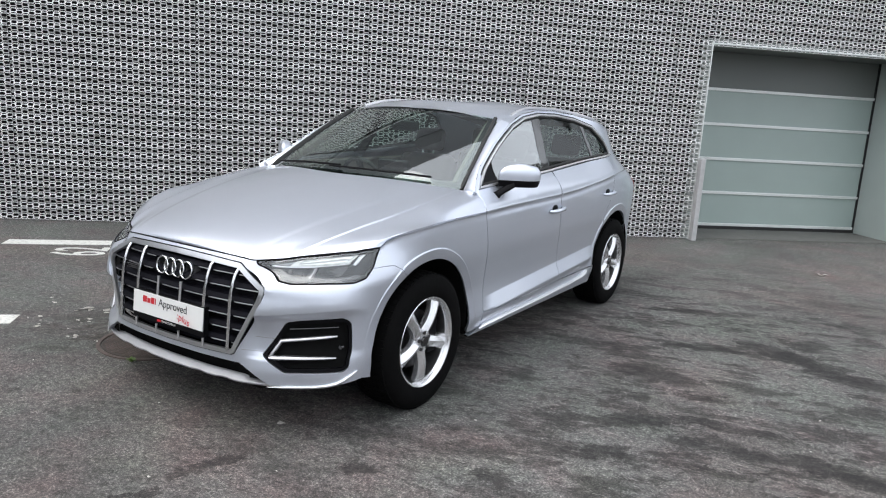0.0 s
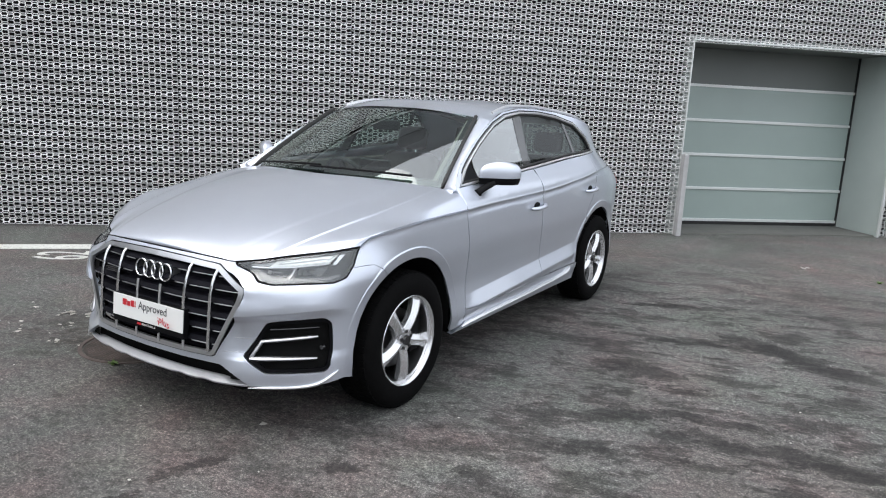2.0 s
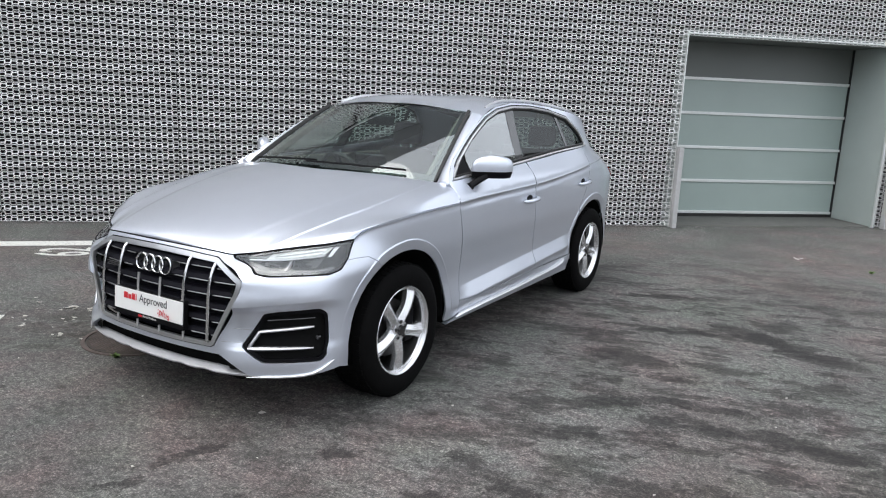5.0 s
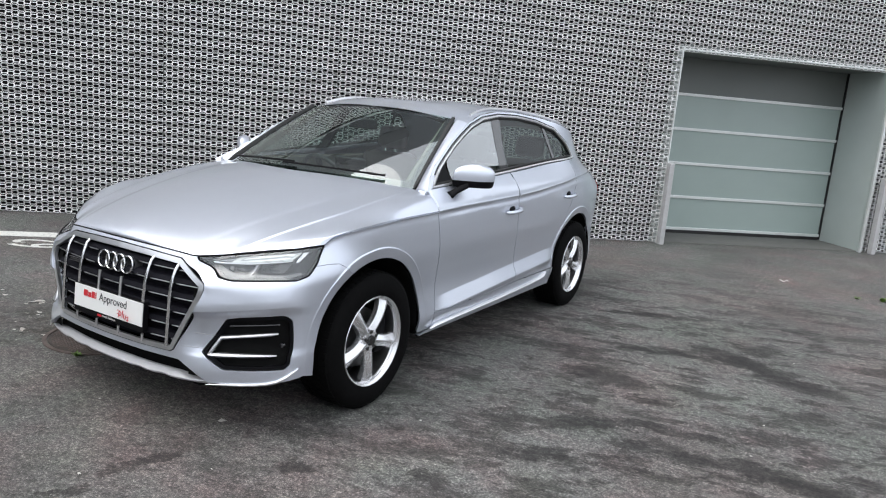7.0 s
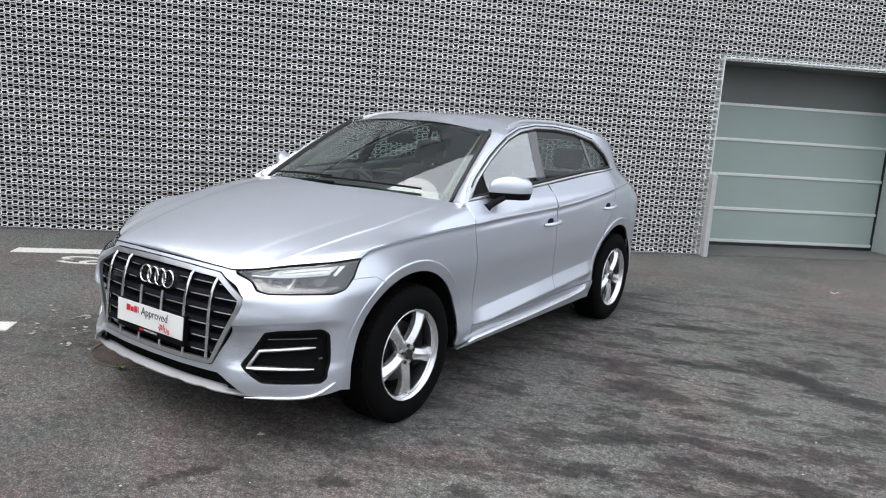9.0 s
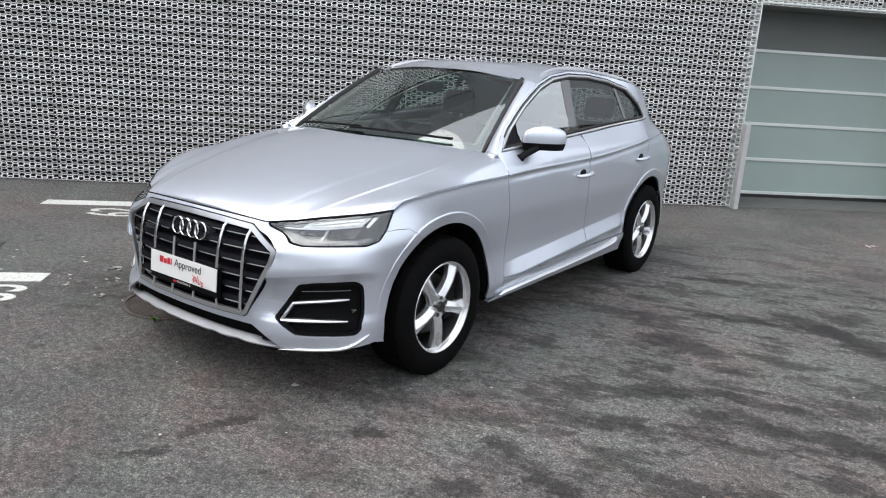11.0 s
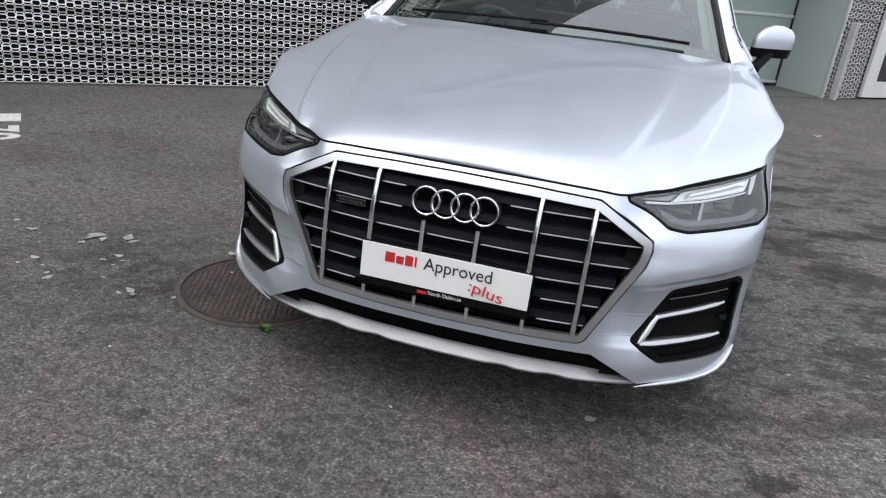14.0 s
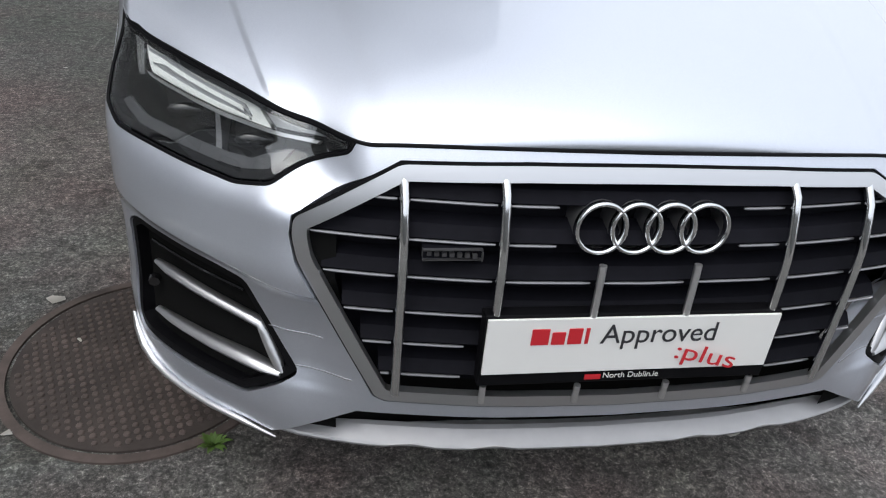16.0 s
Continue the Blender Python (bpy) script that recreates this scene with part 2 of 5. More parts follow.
def clad_rows(u0, u1, z0, z1):
    """Folded perforated sheet between u0 and u1: zigzag folds, two staggered rows of long hexagonal holes on each slope."""
    verts, faces, index = [], [], {}
    w = HOLE_PITCH
    nfold = int(round((z1 - z0) / FOLD))
    ncol = int(math.ceil((u1 - u0) / w)) + 1

    def vid(u, s, k):
        u = min(max(u, u0), u1)
        key = (round(u * 5000), round(s * 3000), k)
        if key not in index:
            half = FOLD / 2
            if s <= 1:
                z, d = s * half, s * DEPTH
            else:
                z, d = s * half, (2 - s) * DEPTH
            index[key] = len(verts)
            verts.append((u, FACE + d, z0 + k * FOLD + z))
        return index[key]

    p, q = w * 0.31, w * 0.19
    for k in range(nfold):
        for side_k in (0, 1):
            for row in (0, 1):
                sc = side_k + (1 + row) / 3
                shift = 0 if row == 0 else w / 2
                for c in range(-1, ncol):
                    uc = u0 + shift + c * w
                    if uc + p <= u0 or uc - p >= u1:
                        continue
                    out = [(uc - p, sc), (uc - q, sc - 1 / 3), (uc + q, sc - 1 / 3), (uc + p, sc), (uc + q, sc + 1 / 3), (uc - q, sc + 1 / 3)]
                    inn = [(uc + (a - uc) * 0.83, sc + (s2 - sc) * 0.80) for a, s2 in out]
                    o = [vid(a, s2, k) for a, s2 in out]
                    i = [vid(a, s2, k) for a, s2 in inn]
                    for j in range(6):
                        jj = (j + 1) % 6
                        f = (o[j], o[jj], i[jj], i[j])
                        if len(set(f)) == 4:
                            faces.append(f)
                        elif len(set(f)) == 3:
                            faces.append(tuple(dict.fromkeys(f)))
            # the plain half cells along each fold
            for c in range(-1, ncol + 1):
                for base, tip, sh in ((side_k, side_k + 1 / 3, w / 2), (side_k + 1, side_k + 2 / 3, 0.0)):
                    uc = u0 + sh + c * w
                    if uc + p <= u0 or uc - p >= u1:
                        continue
                    out = [(uc - p, tip), (uc + p, tip), (uc + q, base), (uc - q, base)]
                    mid = base + (tip - base) * 0.54
                    inn = [(uc + (a2 - uc) * 0.74, mid + (s2 - mid) * 0.66) for a2, s2 in out]
                    o, i = [vid(a2, s2, k) for a2, s2 in out], [vid(a2, s2, k) for a2, s2 in inn]
                    for j in range(4):
                        f = tuple(dict.fromkeys((o[j], o[(j + 1) % 4], i[(j + 1) % 4], i[j])))
                        if len(f) > 2:
                            faces.append(f)
    return verts, faces


def cladding(name, u0, u1, z0, z1):
    v, f = clad_rows(u0, u1, z0, z1)
    ob = pydata(name, v, f, M_SHEET)
    ob.matrix_world = WALL
    return tagged(ob, "folded perforated grey metal cladding with long hexagonal holes", "cladding", kind="structure")


def wall_box(name, u0, u1, c0, c1, z0, z1, material, parent=None, bevel=0.0, label=""):
    ob = box_part(name, u0, u1, c0, c1, z0, z1, material, parent, bevel, label)
    if parent is None:
        ob.matrix_world = WALL
    return ob


SEAM = 0.006
for i in range(9):
    a0 = -11.15 + i * 1.97
    cladding("wall_cladding_%d" % (i + 1), a0 + SEAM / 2, min(a0 + 1.97, OPEN_L - 0.013) - SEAM / 2, 0.02, 0.02 + FOLD * 36)
z_top = 0.02 + FOLD * 21
cladding("wall_cladding_20", OPEN_L - 0.014, OPEN_R + 0.02, z_top - FOLD, 0.02 + FOLD * 36)
cladding("wall_cladding_21", OPEN_R + 0.02, 9.08, 0.02, 0.02 + FOLD * 36)
cladding("wall_cladding_22", 9.084, 10.16, 0.02 + FOLD * 17, 0.02 + FOLD * 25)
cladding("wall_cladding_23", 10.42, 11.1, 0.02, 0.02 + FOLD * 25)
cladding("wall_cladding_24", 11.3, 15.5, 0.02, 0.02 + FOLD * 25)
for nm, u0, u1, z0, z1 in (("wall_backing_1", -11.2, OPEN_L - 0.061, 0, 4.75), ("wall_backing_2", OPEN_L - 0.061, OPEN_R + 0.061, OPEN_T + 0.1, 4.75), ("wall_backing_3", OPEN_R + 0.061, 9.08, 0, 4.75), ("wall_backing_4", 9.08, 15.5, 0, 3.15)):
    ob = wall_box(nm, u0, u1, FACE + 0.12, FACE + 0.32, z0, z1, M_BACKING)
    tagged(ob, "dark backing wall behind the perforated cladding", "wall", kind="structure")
ob = wall_box("wall_coping_2", 9.09, 15.5, FACE - 0.01, FACE + 0.34, 3.172, 3.22, M_RAIL, bevel=0.006)
tagged(ob, "flat metal coping along the lower end of the facade", "coping", kind="structure")
ob = wall_box("wall_coping", -11.2, 9.08, FACE - 0.01, FACE + 0.34, 4.75, 4.80, M_RAIL, bevel=0.006)
tagged(ob, "flat metal coping along the top of the facade", "coping", kind="structure")


# the storeys above, seen only where the car's glass and paint mirror them
M_UPPER = surface("upper_storey_panel", (0.19, 0.195, 0.205), 0.6, 0, 0.08, 1.2)
ob = wall_box("wall_upper", -16, 9.08, FACE + 1.2, FACE + 1.5, 4.6, 14.8, M_UPPER)
tagged(ob, "grey panelled wall of the upper storeys", "wall", kind="structure")
k = 1
for i in range(6):
    for z0 in (5.6, 9.0):
        ob = wall_box("window_%d" % k, -13.6 + i * 4.0, -11.0 + i * 4.0, FACE + 1.16, FACE + 1.2, z0, z0 + 2.1, M_DARKGLASS)
        tagged(ob, "dark window of the upper storeys", "window", kind="structure")
        k += 1
ob = wall_box("roof_terrace", -11.2, 9.08, FACE + 0.34, FACE + 1.2, 4.55, 4.62, M_UPPER)
tagged(ob, "flat roof strip behind the coping", "roof", kind="structure")


# ---- unseen plain walls, added to block low sky behind and left of the camera ----
M_RENDER = surface("plain_grey_render", (0.20, 0.20, 0.19), 0.85, 0, 0.12, 0.8)
ob = box_part("wall_sky_block_back", -24, 12, -13.0, -12.6, 0, 4.0, M_RENDER)
tagged(ob, "added unseen grey wall across the yard, blocking low sky", "wall", kind="structure")
ob = box_part("wall_sky_block_side", -12.0, -11.6, -12.6, -4.4, 0, 7.0, M_RENDER)
tagged(ob, "added unseen grey wall left of the yard, darkening reflections", "wall", kind="structure")


# ---- the roller door in its recess ----
def garage():
    c = FACE + RECESS
    # soffit, header and top door panel share one tone, darker than the sides
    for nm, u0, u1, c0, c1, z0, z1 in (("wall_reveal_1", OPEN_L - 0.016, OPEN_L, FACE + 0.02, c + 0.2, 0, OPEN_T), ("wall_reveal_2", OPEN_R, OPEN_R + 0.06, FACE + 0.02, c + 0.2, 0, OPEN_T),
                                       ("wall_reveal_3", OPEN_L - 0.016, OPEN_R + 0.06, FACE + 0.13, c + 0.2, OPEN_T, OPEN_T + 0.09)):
        tagged(wall_box(nm, u0, u1, c0, c1, z0, z1, M_RECESS_TOP if nm.endswith("3") else M_REVEAL), "smooth grey-green panel lining the door recess", "reveal", kind="structure")
    tagged(wall_box("wall_header", OPEN_L, OPEN_R, c + 0.06, c + 0.2, 2.34, OPEN_T, M_RECESS_TOP), "plain header panel above the sectional door", "wall", kind="structure")
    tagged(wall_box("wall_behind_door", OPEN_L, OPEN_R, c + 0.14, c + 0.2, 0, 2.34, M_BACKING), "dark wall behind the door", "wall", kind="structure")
    for nm, u0, u1, z0, z1 in (("trim_1", OPEN_L - 0.016, OPEN_L, 0, OPEN_T + 0.03), ("trim_2", OPEN_R, OPEN_R + 0.02, 0, OPEN_T + 0.03), ("trim_3", OPEN_L, OPEN_R, OPEN_T, OPEN_T + 0.018)):
        tagged(wall_box(nm, u0, u1, FACE - 0.012, FACE + 0.05, z0, z1, M_RAIL, bevel=0.003), "thin pale metal edge trim round the opening", "trim", kind="structure")
    d = new("sectional_door")
    d.matrix_world = WALL
    tagged(d, "closed sectional garage door with frosted grey-green panels", "garage door", kind="structure")
    zs = [0.085, 0.56, 1.055, 1.55, 2.04, OPEN_T + 0.016]
    for z0, z1 in zip(zs, zs[1:]):
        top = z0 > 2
        pn = wall_box("door_panel", OPEN_L + 0.02, OPEN_R - 0.025, c, c + 0.04, z0 + 0.018, z1 - 0.018, M_RECESS_TOP if top else M_DOORPANEL, d, 0.002, "darker top panel" if top else "")
    for z0 in zs[:5]:
        wall_box("rail", OPEN_L + 0.02, OPEN_R - 0.02, c - 0.022, c + 0.035, z0 - 0.020, z0 + 0.020, M_RAIL, d, 0.004, "pale aluminium rail")
    for u0, u1 in ((OPEN_L + 0.001, OPEN_L + 0.02), (OPEN_R - 0.022, OPEN_R - 0.001)):
        wall_box("edge_seal", u0, u1, c - 0.02, c + 0.05, 0.02, OPEN_T - 0.002, M_RUBBER, d, 0, "black rubber edge seal")
    wall_box("bottom_seal", OPEN_L + 0.02, OPEN_R - 0.022, c - 0.018, c + 0.05, 0.0, 0.064, M_RUBBER, d, 0.004, "black rubber bottom seal")
    tagged(wall_box("door_threshold", OPEN_L, OPEN_R, FACE + 0.05, c - 0.02, -0.02, 0.018, M_CONCRETE, bevel=0.006), "worn concrete threshold strip under the door", "threshold", kind="structure")


garage()


def guard_post(u0, u1):
    t = thing("guard_post", "grey painted steel guard post beside the garage opening", "post", WALL @ pose((u0 + u1) / 2, FACE - 0.075, 0), "guard posts")
    hw = (u1 - u0) / 2
    box_part("post_body", -hw, hw, -0.045, 0.045, 0, 1.09, M_POST, t, 0.008)
    box_part("post_cap", -hw + 0.004, hw - 0.004, -0.038, 0.038, 1.09, 1.096, M_POST, t, 0.002)


guard_post(5.062, 5.130)
guard_post(8.39, 8.46)


def side_door():
    d = new("glazed_door")
    d.matrix_world = WALL
    tagged(d, "white-framed door with a tall dark glass pane", "door", kind="structure")
    u0, u1, c = 9.16, 10.09, FACE - 0.01
    for nm, a0, a1, z0, z1 in (("stile", u0, u0 + 0.25, 0.03, 2.15), ("stile", u1 - 0.25, u1, 0.03, 2.15), ("bottom_rail", u0 + 0.25, u1 - 0.25, 0.03, 0.27), ("top_rail", u0 + 0.25, u1 - 0.25, 2.0, 2.15)):
        wall_box(nm, a0, a1, c, c + 0.06, z0, z1, M_WHITE, d, 0.004)
    wall_box("pane", u0 + 0.25, u1 - 0.25, c + 0.025, c + 0.04, 0.27, 2.0, M_DARKGLASS, d, 0, "dark glass pane")
    for k, (a0, a1) in enumerate(((10.17, 10.41), (11.11, 11.29))):
        tagged(wall_box("pillar_%d" % (k + 1), a0, a1, FACE - 0.02, FACE + 0.1, 0, 3.1, M_POST, bevel=0.005), "plain grey steel pillar in the facade", "pillar", kind="structure")


side_door()


# ---- markings and fittings in the ground ----
def on_ground(x, y, turn, z=0.004):
    return pose(x, y, z, 0, 0, turn)


BAY = 45.0
along, across = Vector((math.cos(radians(BAY)), math.sin(radians(BAY)), 0)), Vector((-math.sin(radians(BAY)), math.cos(radians(BAY)), 0))
for x, y, ln, wide, text, p_along, p_across in ((-2.065, -0.544, 1.6, 0.20, "63", -1.875, 0.43), (-3.85, 1.40, 1.04, 0.22, "62", -1.745, 2.98)):
    bm = bmesh.new()
    add_box(bm, -ln, 0, -wide, 0, 0.0, 0.004, 0.0)
    ob = part("bay_line", bm, M_LINE)
    ob.matrix_world = on_ground(x, y, BAY, 0.0)
    tagged(ob, "worn white painted bay line on the asphalt", "road marking", "bay markings", "structure")
    me = text_mesh(text, 0.56, 0.002)
    num = part_mesh("bay_number", me, M_LINE)
    p = along * p_along + across * p_across + Vector((0, 0, 0.0035))
    num.matrix_world = Matrix.Translation(p) @ pose(0, 0, 0, 0, 0, BAY + 90) @ Matrix.Diagonal((0.70, 1.24, 1, 1))
    tagged(num, "white painted bay number on the asphalt", "road marking", "bay markings", "structure")


def manhole():
    t = thing("manhole_cover", "round rusty cast-iron manhole cover set in asphalt", "manhole cover", pose(-0.95, -0.28, 0, 0, 0, 20))
    bm = bmesh.new()
    bmesh.ops.create_cone(bm, cap_ends=True, segments=64, radius1=0.315, radius2=0.312, depth=0.02)
    bmesh.ops.translate(bm, vec=(0, 0, -0.004), verts=bm.verts)
    part("cover_plate", bm, M_SILT, t)
    bm = bmesh.new()
    for r0, r1, z in ((0.322, 0.345, 0.007),):
        vs = []
        for i in range(64):
            a = 2 * math.pi * i / 64
            vs.append([bm.verts.new((r * math.cos(a), r * math.sin(a), zz)) for r, zz in ((r0, -0.01), (r0, z), (r1, z), (r1, -0.01))])
        for i in range(64):
            j = (i + 1) % 64
            for k in range(3):
                bm.faces.new((vs[i][k], vs[j][k], vs[j][k + 1], vs[i][k + 1]))
    part("frame_ring", bm, M_IRON, t)
    v, f = [], []
    rng = random.Random(17)
    for ix in range(-13, 14):
        for iy in range(-13, 14):
            x, y = ix * 0.0225 + rng.uniform(-.0012, .0012), iy * 0.0225 + rng.uniform(-.0012, .0012)
            if math.hypot(x, y) > 0.295:
                continue
            n0 = len(v)
            wear = rng.uniform(.80, 1.04)
            for s, z in ((0.0088, 0.0055), (0.0075, 0.0055 + .0042 * wear), (0.0050, 0.0055 + .0052 * wear)):
                v += [(x + s * wear * math.cos(math.pi * (k + .5) / 4), y + s * wear * math.sin(math.pi * (k + .5) / 4), z) for k in range(8)]
            for r in (0, 8):
                f += [(n0 + r + a, n0 + r + (a + 1) % 8, n0 + r + 8 + (a + 1) % 8, n0 + r + 8 + a) for a in range(8)]
            f.append(tuple(n0 + 16 + a for a in range(8)))
    ob = pydata("tread_studs", v, f, M_IRON, t)
    ob["kind"] = "stuff"


manhole()


def drain():
    t = thing("drain_grate", "rectangular dark iron drain grate flush with the asphalt", "drain grate", pose(-3.1, -0.72, 0, 0, 0, 53))
    # solid black block: the dark of the hollow is put into its colour
    box_part("pit", -0.24, 0.24, -0.17, 0.17, -0.05, 0.003, M_RUBBER, t)
    for x0, x1, y0, y1 in ((-0.26, -0.235, -0.19, 0.19), (0.235, 0.26, -0.19, 0.19), (-0.235, 0.235, -0.19, -0.165), (-0.235, 0.235, 0.165, 0.19)):
        box_part("frame_bar", x0, x1, y0, y1, -0.01, 0.008, M_IRON, t, 0.002)
    for i in range(9):
        x = -0.2 + i * 0.05
        box_part("grate_bar", x - 0.008, x + 0.008, -0.165, 0.165, -0.01, 0.007, M_IRON, t, 0.002)
    for i in range(3):
        y = -0.085 + i * 0.085
        box_part("cross_bar", -0.235, 0.235, y - 0.008, y + 0.008, -0.01, 0.0055, M_IRON, t, 0.002)


drain()

# ---- the car: it stands with its front axle over the origin and faces -y; its left side is +x ----
from mathutils.geometry import delaunay_2d_cdt

M_PAINT = mat("silver_metallic_paint", (0.66, 0.675, 0.72), 0.42, 0.86, Coat_Weight=1.0, Coat_Roughness=0.03)
n, l, b = nodes(M_PAINT)
l.new(ramp(M_PAINT, noise_tex(M_PAINT, 900, 2, 0.5), [(0.3, (0.60, 0.632, 0.705)), (0.7, (0.72, 0.758, 0.84))]), b.inputs["Base Color"])
dust = ramp(M_PAINT, noise_tex(M_PAINT, 7, 4, 0.6), [(0.3, (0.39, 0.39, 0.39)), (0.75, (0.47, 0.47, 0.47))])
l.new(dust, b.inputs["Roughness"])
bump(M_PAINT, noise_tex(M_PAINT, 130, 3, 0.6), 0.05, 0.002)
M_CHROME = mat("polished_trim", (0.78, 0.79, 0.80), 0.12, 1.0)
M_SATIN = surface("satin_silver_trim", (0.72, 0.72, 0.73), 0.3, 0.9, 0.05, 25.0)
M_SURROUND = mat("brushed_silver_surround", (0.63, 0.64, 0.66), 0.28, 0.95)
M_BLADE = mat("dull_chrome_blade", (0.55, 0.55, 0.56), 0.28, 0.9)
M_GRILLE = surface("matt_black_grille", (0.007, 0.007, 0.010), 0.65, 0, 0.3, 40.0, Specular_IOR_Level=0.07)
M_SKID = surface("skid_plate_paint", (0.40, 0.40, 0.41), 0.52, 0.4, 0.08, 25.0)
M_BADGE = mat("dark_badge_chrome", (0.13, 0.13, 0.135), 0.35, 0.7)
M_SMOKE = mat("smoked_chrome", (0.32, 0.32, 0.33), 0.3, 0.8)
M_BLACK = surface("black_plastic", (0.005, 0.005, 0.006), 0.5, 0, 0.3, 40.0, Specular_IOR_Level=0.08)
M_GLOSS = mat("gloss_black", (0.008, 0.008, 0.009), 0.12, 0, Coat_Weight=0.6)
M_LINER = surface("wheel_arch_liner", (0.006, 0.006, 0.006), 0.95, 0, 0.3, 20.0, Specular_IOR_Level=0.1)
M_TYRE = surface("tyre_rubber", (0.0045, 0.0045, 0.0045), 0.8, 0, 0.3, 30.0, 0.3, Specular_IOR_Level=0.05)
M_RIM = surface("silver_alloy", (0.78, 0.78, 0.79), 0.24, 0.8, 0.06, 18.0, Coat_Weight=0.4)
M_DISC = surface("brake_steel", (0.13, 0.13, 0.13), 0.4, 0.9, 0.2, 30.0)
M_BEIGE = surface("pale_beige_trim", (0.18, 0.17, 0.148), 0.75, 0, 0.08, 20.0)
M_SEAT = surface("dark_brown_seat_leather", (0.045, 0.038, 0.033), 0.55, 0, 0.15, 20.0)
M_DASH = surface("dark_dashboard", (0.022, 0.022, 0.023), 0.6, 0, 0.2, 25.0)
M_PLATE = surface("white_plate", (0.80, 0.80, 0.78), 0.35, 0, 0.03, 8.0, Coat_Weight=0.3)
M_RED = mat("red_print", (0.55, 0.02, 0.03), 0.45)
M_INK = mat("dark_print", (0.03, 0.03, 0.035), 0.5)
M_LAMPGLASS = mat("lamp_reflector", (0.65, 0.66, 0.66), 0.15, 0.9)
M_LAMPGREY = mat("lamp_shade", (0.42, 0.43, 0.44), 0.3, 0.5)
M_LAMPLIP = mat("lamp_lip", (0.09, 0.092, 0.097), 0.35, 0.3)
M_REDLENS = mat("red_lamp_lens", (0.30, 0.01, 0.012), 0.12, 0, Coat_Weight=0.6)
M_LIGHTGUIDE = mat("white_light_guide", (0.88, 0.90, 0.87), 0.25, 0, Coat_Weight=0.5)


def glass_mat(name, tint, gloss, rise=0.85):
    """Thin tinted glass: a share of it lets light straight through, the rest is a dark glossy pane."""
    m = bpy.data.materials.new(name)
    m.use_nodes = True
    n, l = m.node_tree.nodes, m.node_tree.links
    n.clear()
    out, mx, tr, gl, lw = (n.new("ShaderNode" + k) for k in ("OutputMaterial", "MixShader", "BsdfTransparent", "BsdfGlossy", "LayerWeight"))
    tr.inputs[0].default_value = (*tint, 1)
    gl.inputs[0].default_value = (0.95, 0.97, 0.97, 1)
    gl.inputs["Roughness"].default_value = 0.01
    lw.inputs[0].default_value = 0.5
    pw, ad = n.new("ShaderNodeMath"), n.new("ShaderNodeMath")
    pw.operation, ad.operation = 'POWER', 'MULTIPLY_ADD'
    pw.inputs[1].default_value = 4.0
    ad.inputs[1].default_value, ad.inputs[2].default_value = rise, gloss
    l.new(lw.outputs["Facing"], pw.inputs[0])
    l.new(pw.outputs[0], ad.inputs[0])
    l.new(ad.outputs[0], mx.inputs[0])
    l.new(tr.outputs[0], mx.inputs[1])
    l.new(gl.outputs[0], mx.inputs[2])
    l.new(mx.outputs[0], out.inputs[0])
    return m


M_GLASS = glass_mat("windscreen_glass", (0.74, 0.87, 0.81), 0.18)
M_TINT = glass_mat("rear_side_glass", (0.36, 0.42, 0.40), 0.03, 0.4)
M_SIDEGLASS = glass_mat("side_glass", (0.60, 0.68, 0.66), 0.30)
M_LENS = glass_mat("clear_lamp_lens", (0.94, 0.95, 0.95), 0.11)


def pchip(xs, ys):
    """A smooth curve through the given stations that doesn't overshoot."""
    xs, ys = np.array(xs, float), np.array(ys, float)
    h = np.diff(xs)
    d = np.diff(ys) / h
    m = np.zeros(len(xs))
    m[0], m[-1] = d[0], d[-1]
    for i in range(1, len(xs) - 1):
        if d[i - 1] * d[i] > 0:
            w1, w2 = 2 * h[i] + h[i - 1], h[i] + 2 * h[i - 1]
            m[i] = (w1 + w2) / (w1 / d[i - 1] + w2 / d[i])

    def f(x):
        i = min(max(int(np.searchsorted(xs, x)) - 1, 0), len(h) - 1)
        t = (x - xs[i]) / h[i]
        if t < 0 or t > 1:
            return float(ys[i] + m[i] * (x - xs[i])) if t < 0 else float(ys[i + 1] + m[i + 1] * (x - xs[i + 1]))
        return float((1 + 2 * t) * (1 - t) ** 2 * ys[i] + t * (1 - t) ** 2 * h[i] * m[i] + t * t * (3 - 2 * t) * ys[i + 1] + t * t * (t - 1) * h[i] * m[i + 1])
    return f


def step01(x, a, b2):
    t = min(max((x - a) / (b2 - a), 0.0), 1.0)
    return t * t * (3 - 2 * t)


# plan outline of the body at bumper height: x against the distance back from the nose, by its length u
_px = [0, .20, .40, .50, .58, .66, .75, .82, .868, .897, .915, .926, .932, .935]
_pc = [0, .006, .028, .046, .068, .121, .188, .255, .32, .39, .48, .60, .75, .90]
_pu = [0.0]
for k in range(1, len(_px)):
    _pu.append(_pu[-1] + math.hypot(_px[k] - _px[k - 1], _pc[k] - _pc[k - 1]))
_rx = [.935, .934, .914, .876, .824, .745, .60, .36, .0]
_rc = [.9, 3.72, 4.02, 4.25, 4.42, 4.53, 4.60, 4.655, 4.68]
for k in range(1, len(_rx)):
    _pu.append(_pu[-1] + math.hypot(_rx[k] - _rx[k - 1], _rc[k] - _rc[k - 1]))
PLAN_X, PLAN_C = pchip(_pu, _px + _rx[1:]), pchip(_pu, _pc + _rc[1:])
U_END = _pu[-1]
RAKE = pchip([.20, .28, .33, .395, .415, .45, .52, .60, .633, .642, .66, .69, .735, .76, .79, .85, .92, 1.0], [.03, .002, .0, .012, .022, .036, .043, .036, .010, .0, .0, .006, .024, .052, .098, .138, .215, .27])
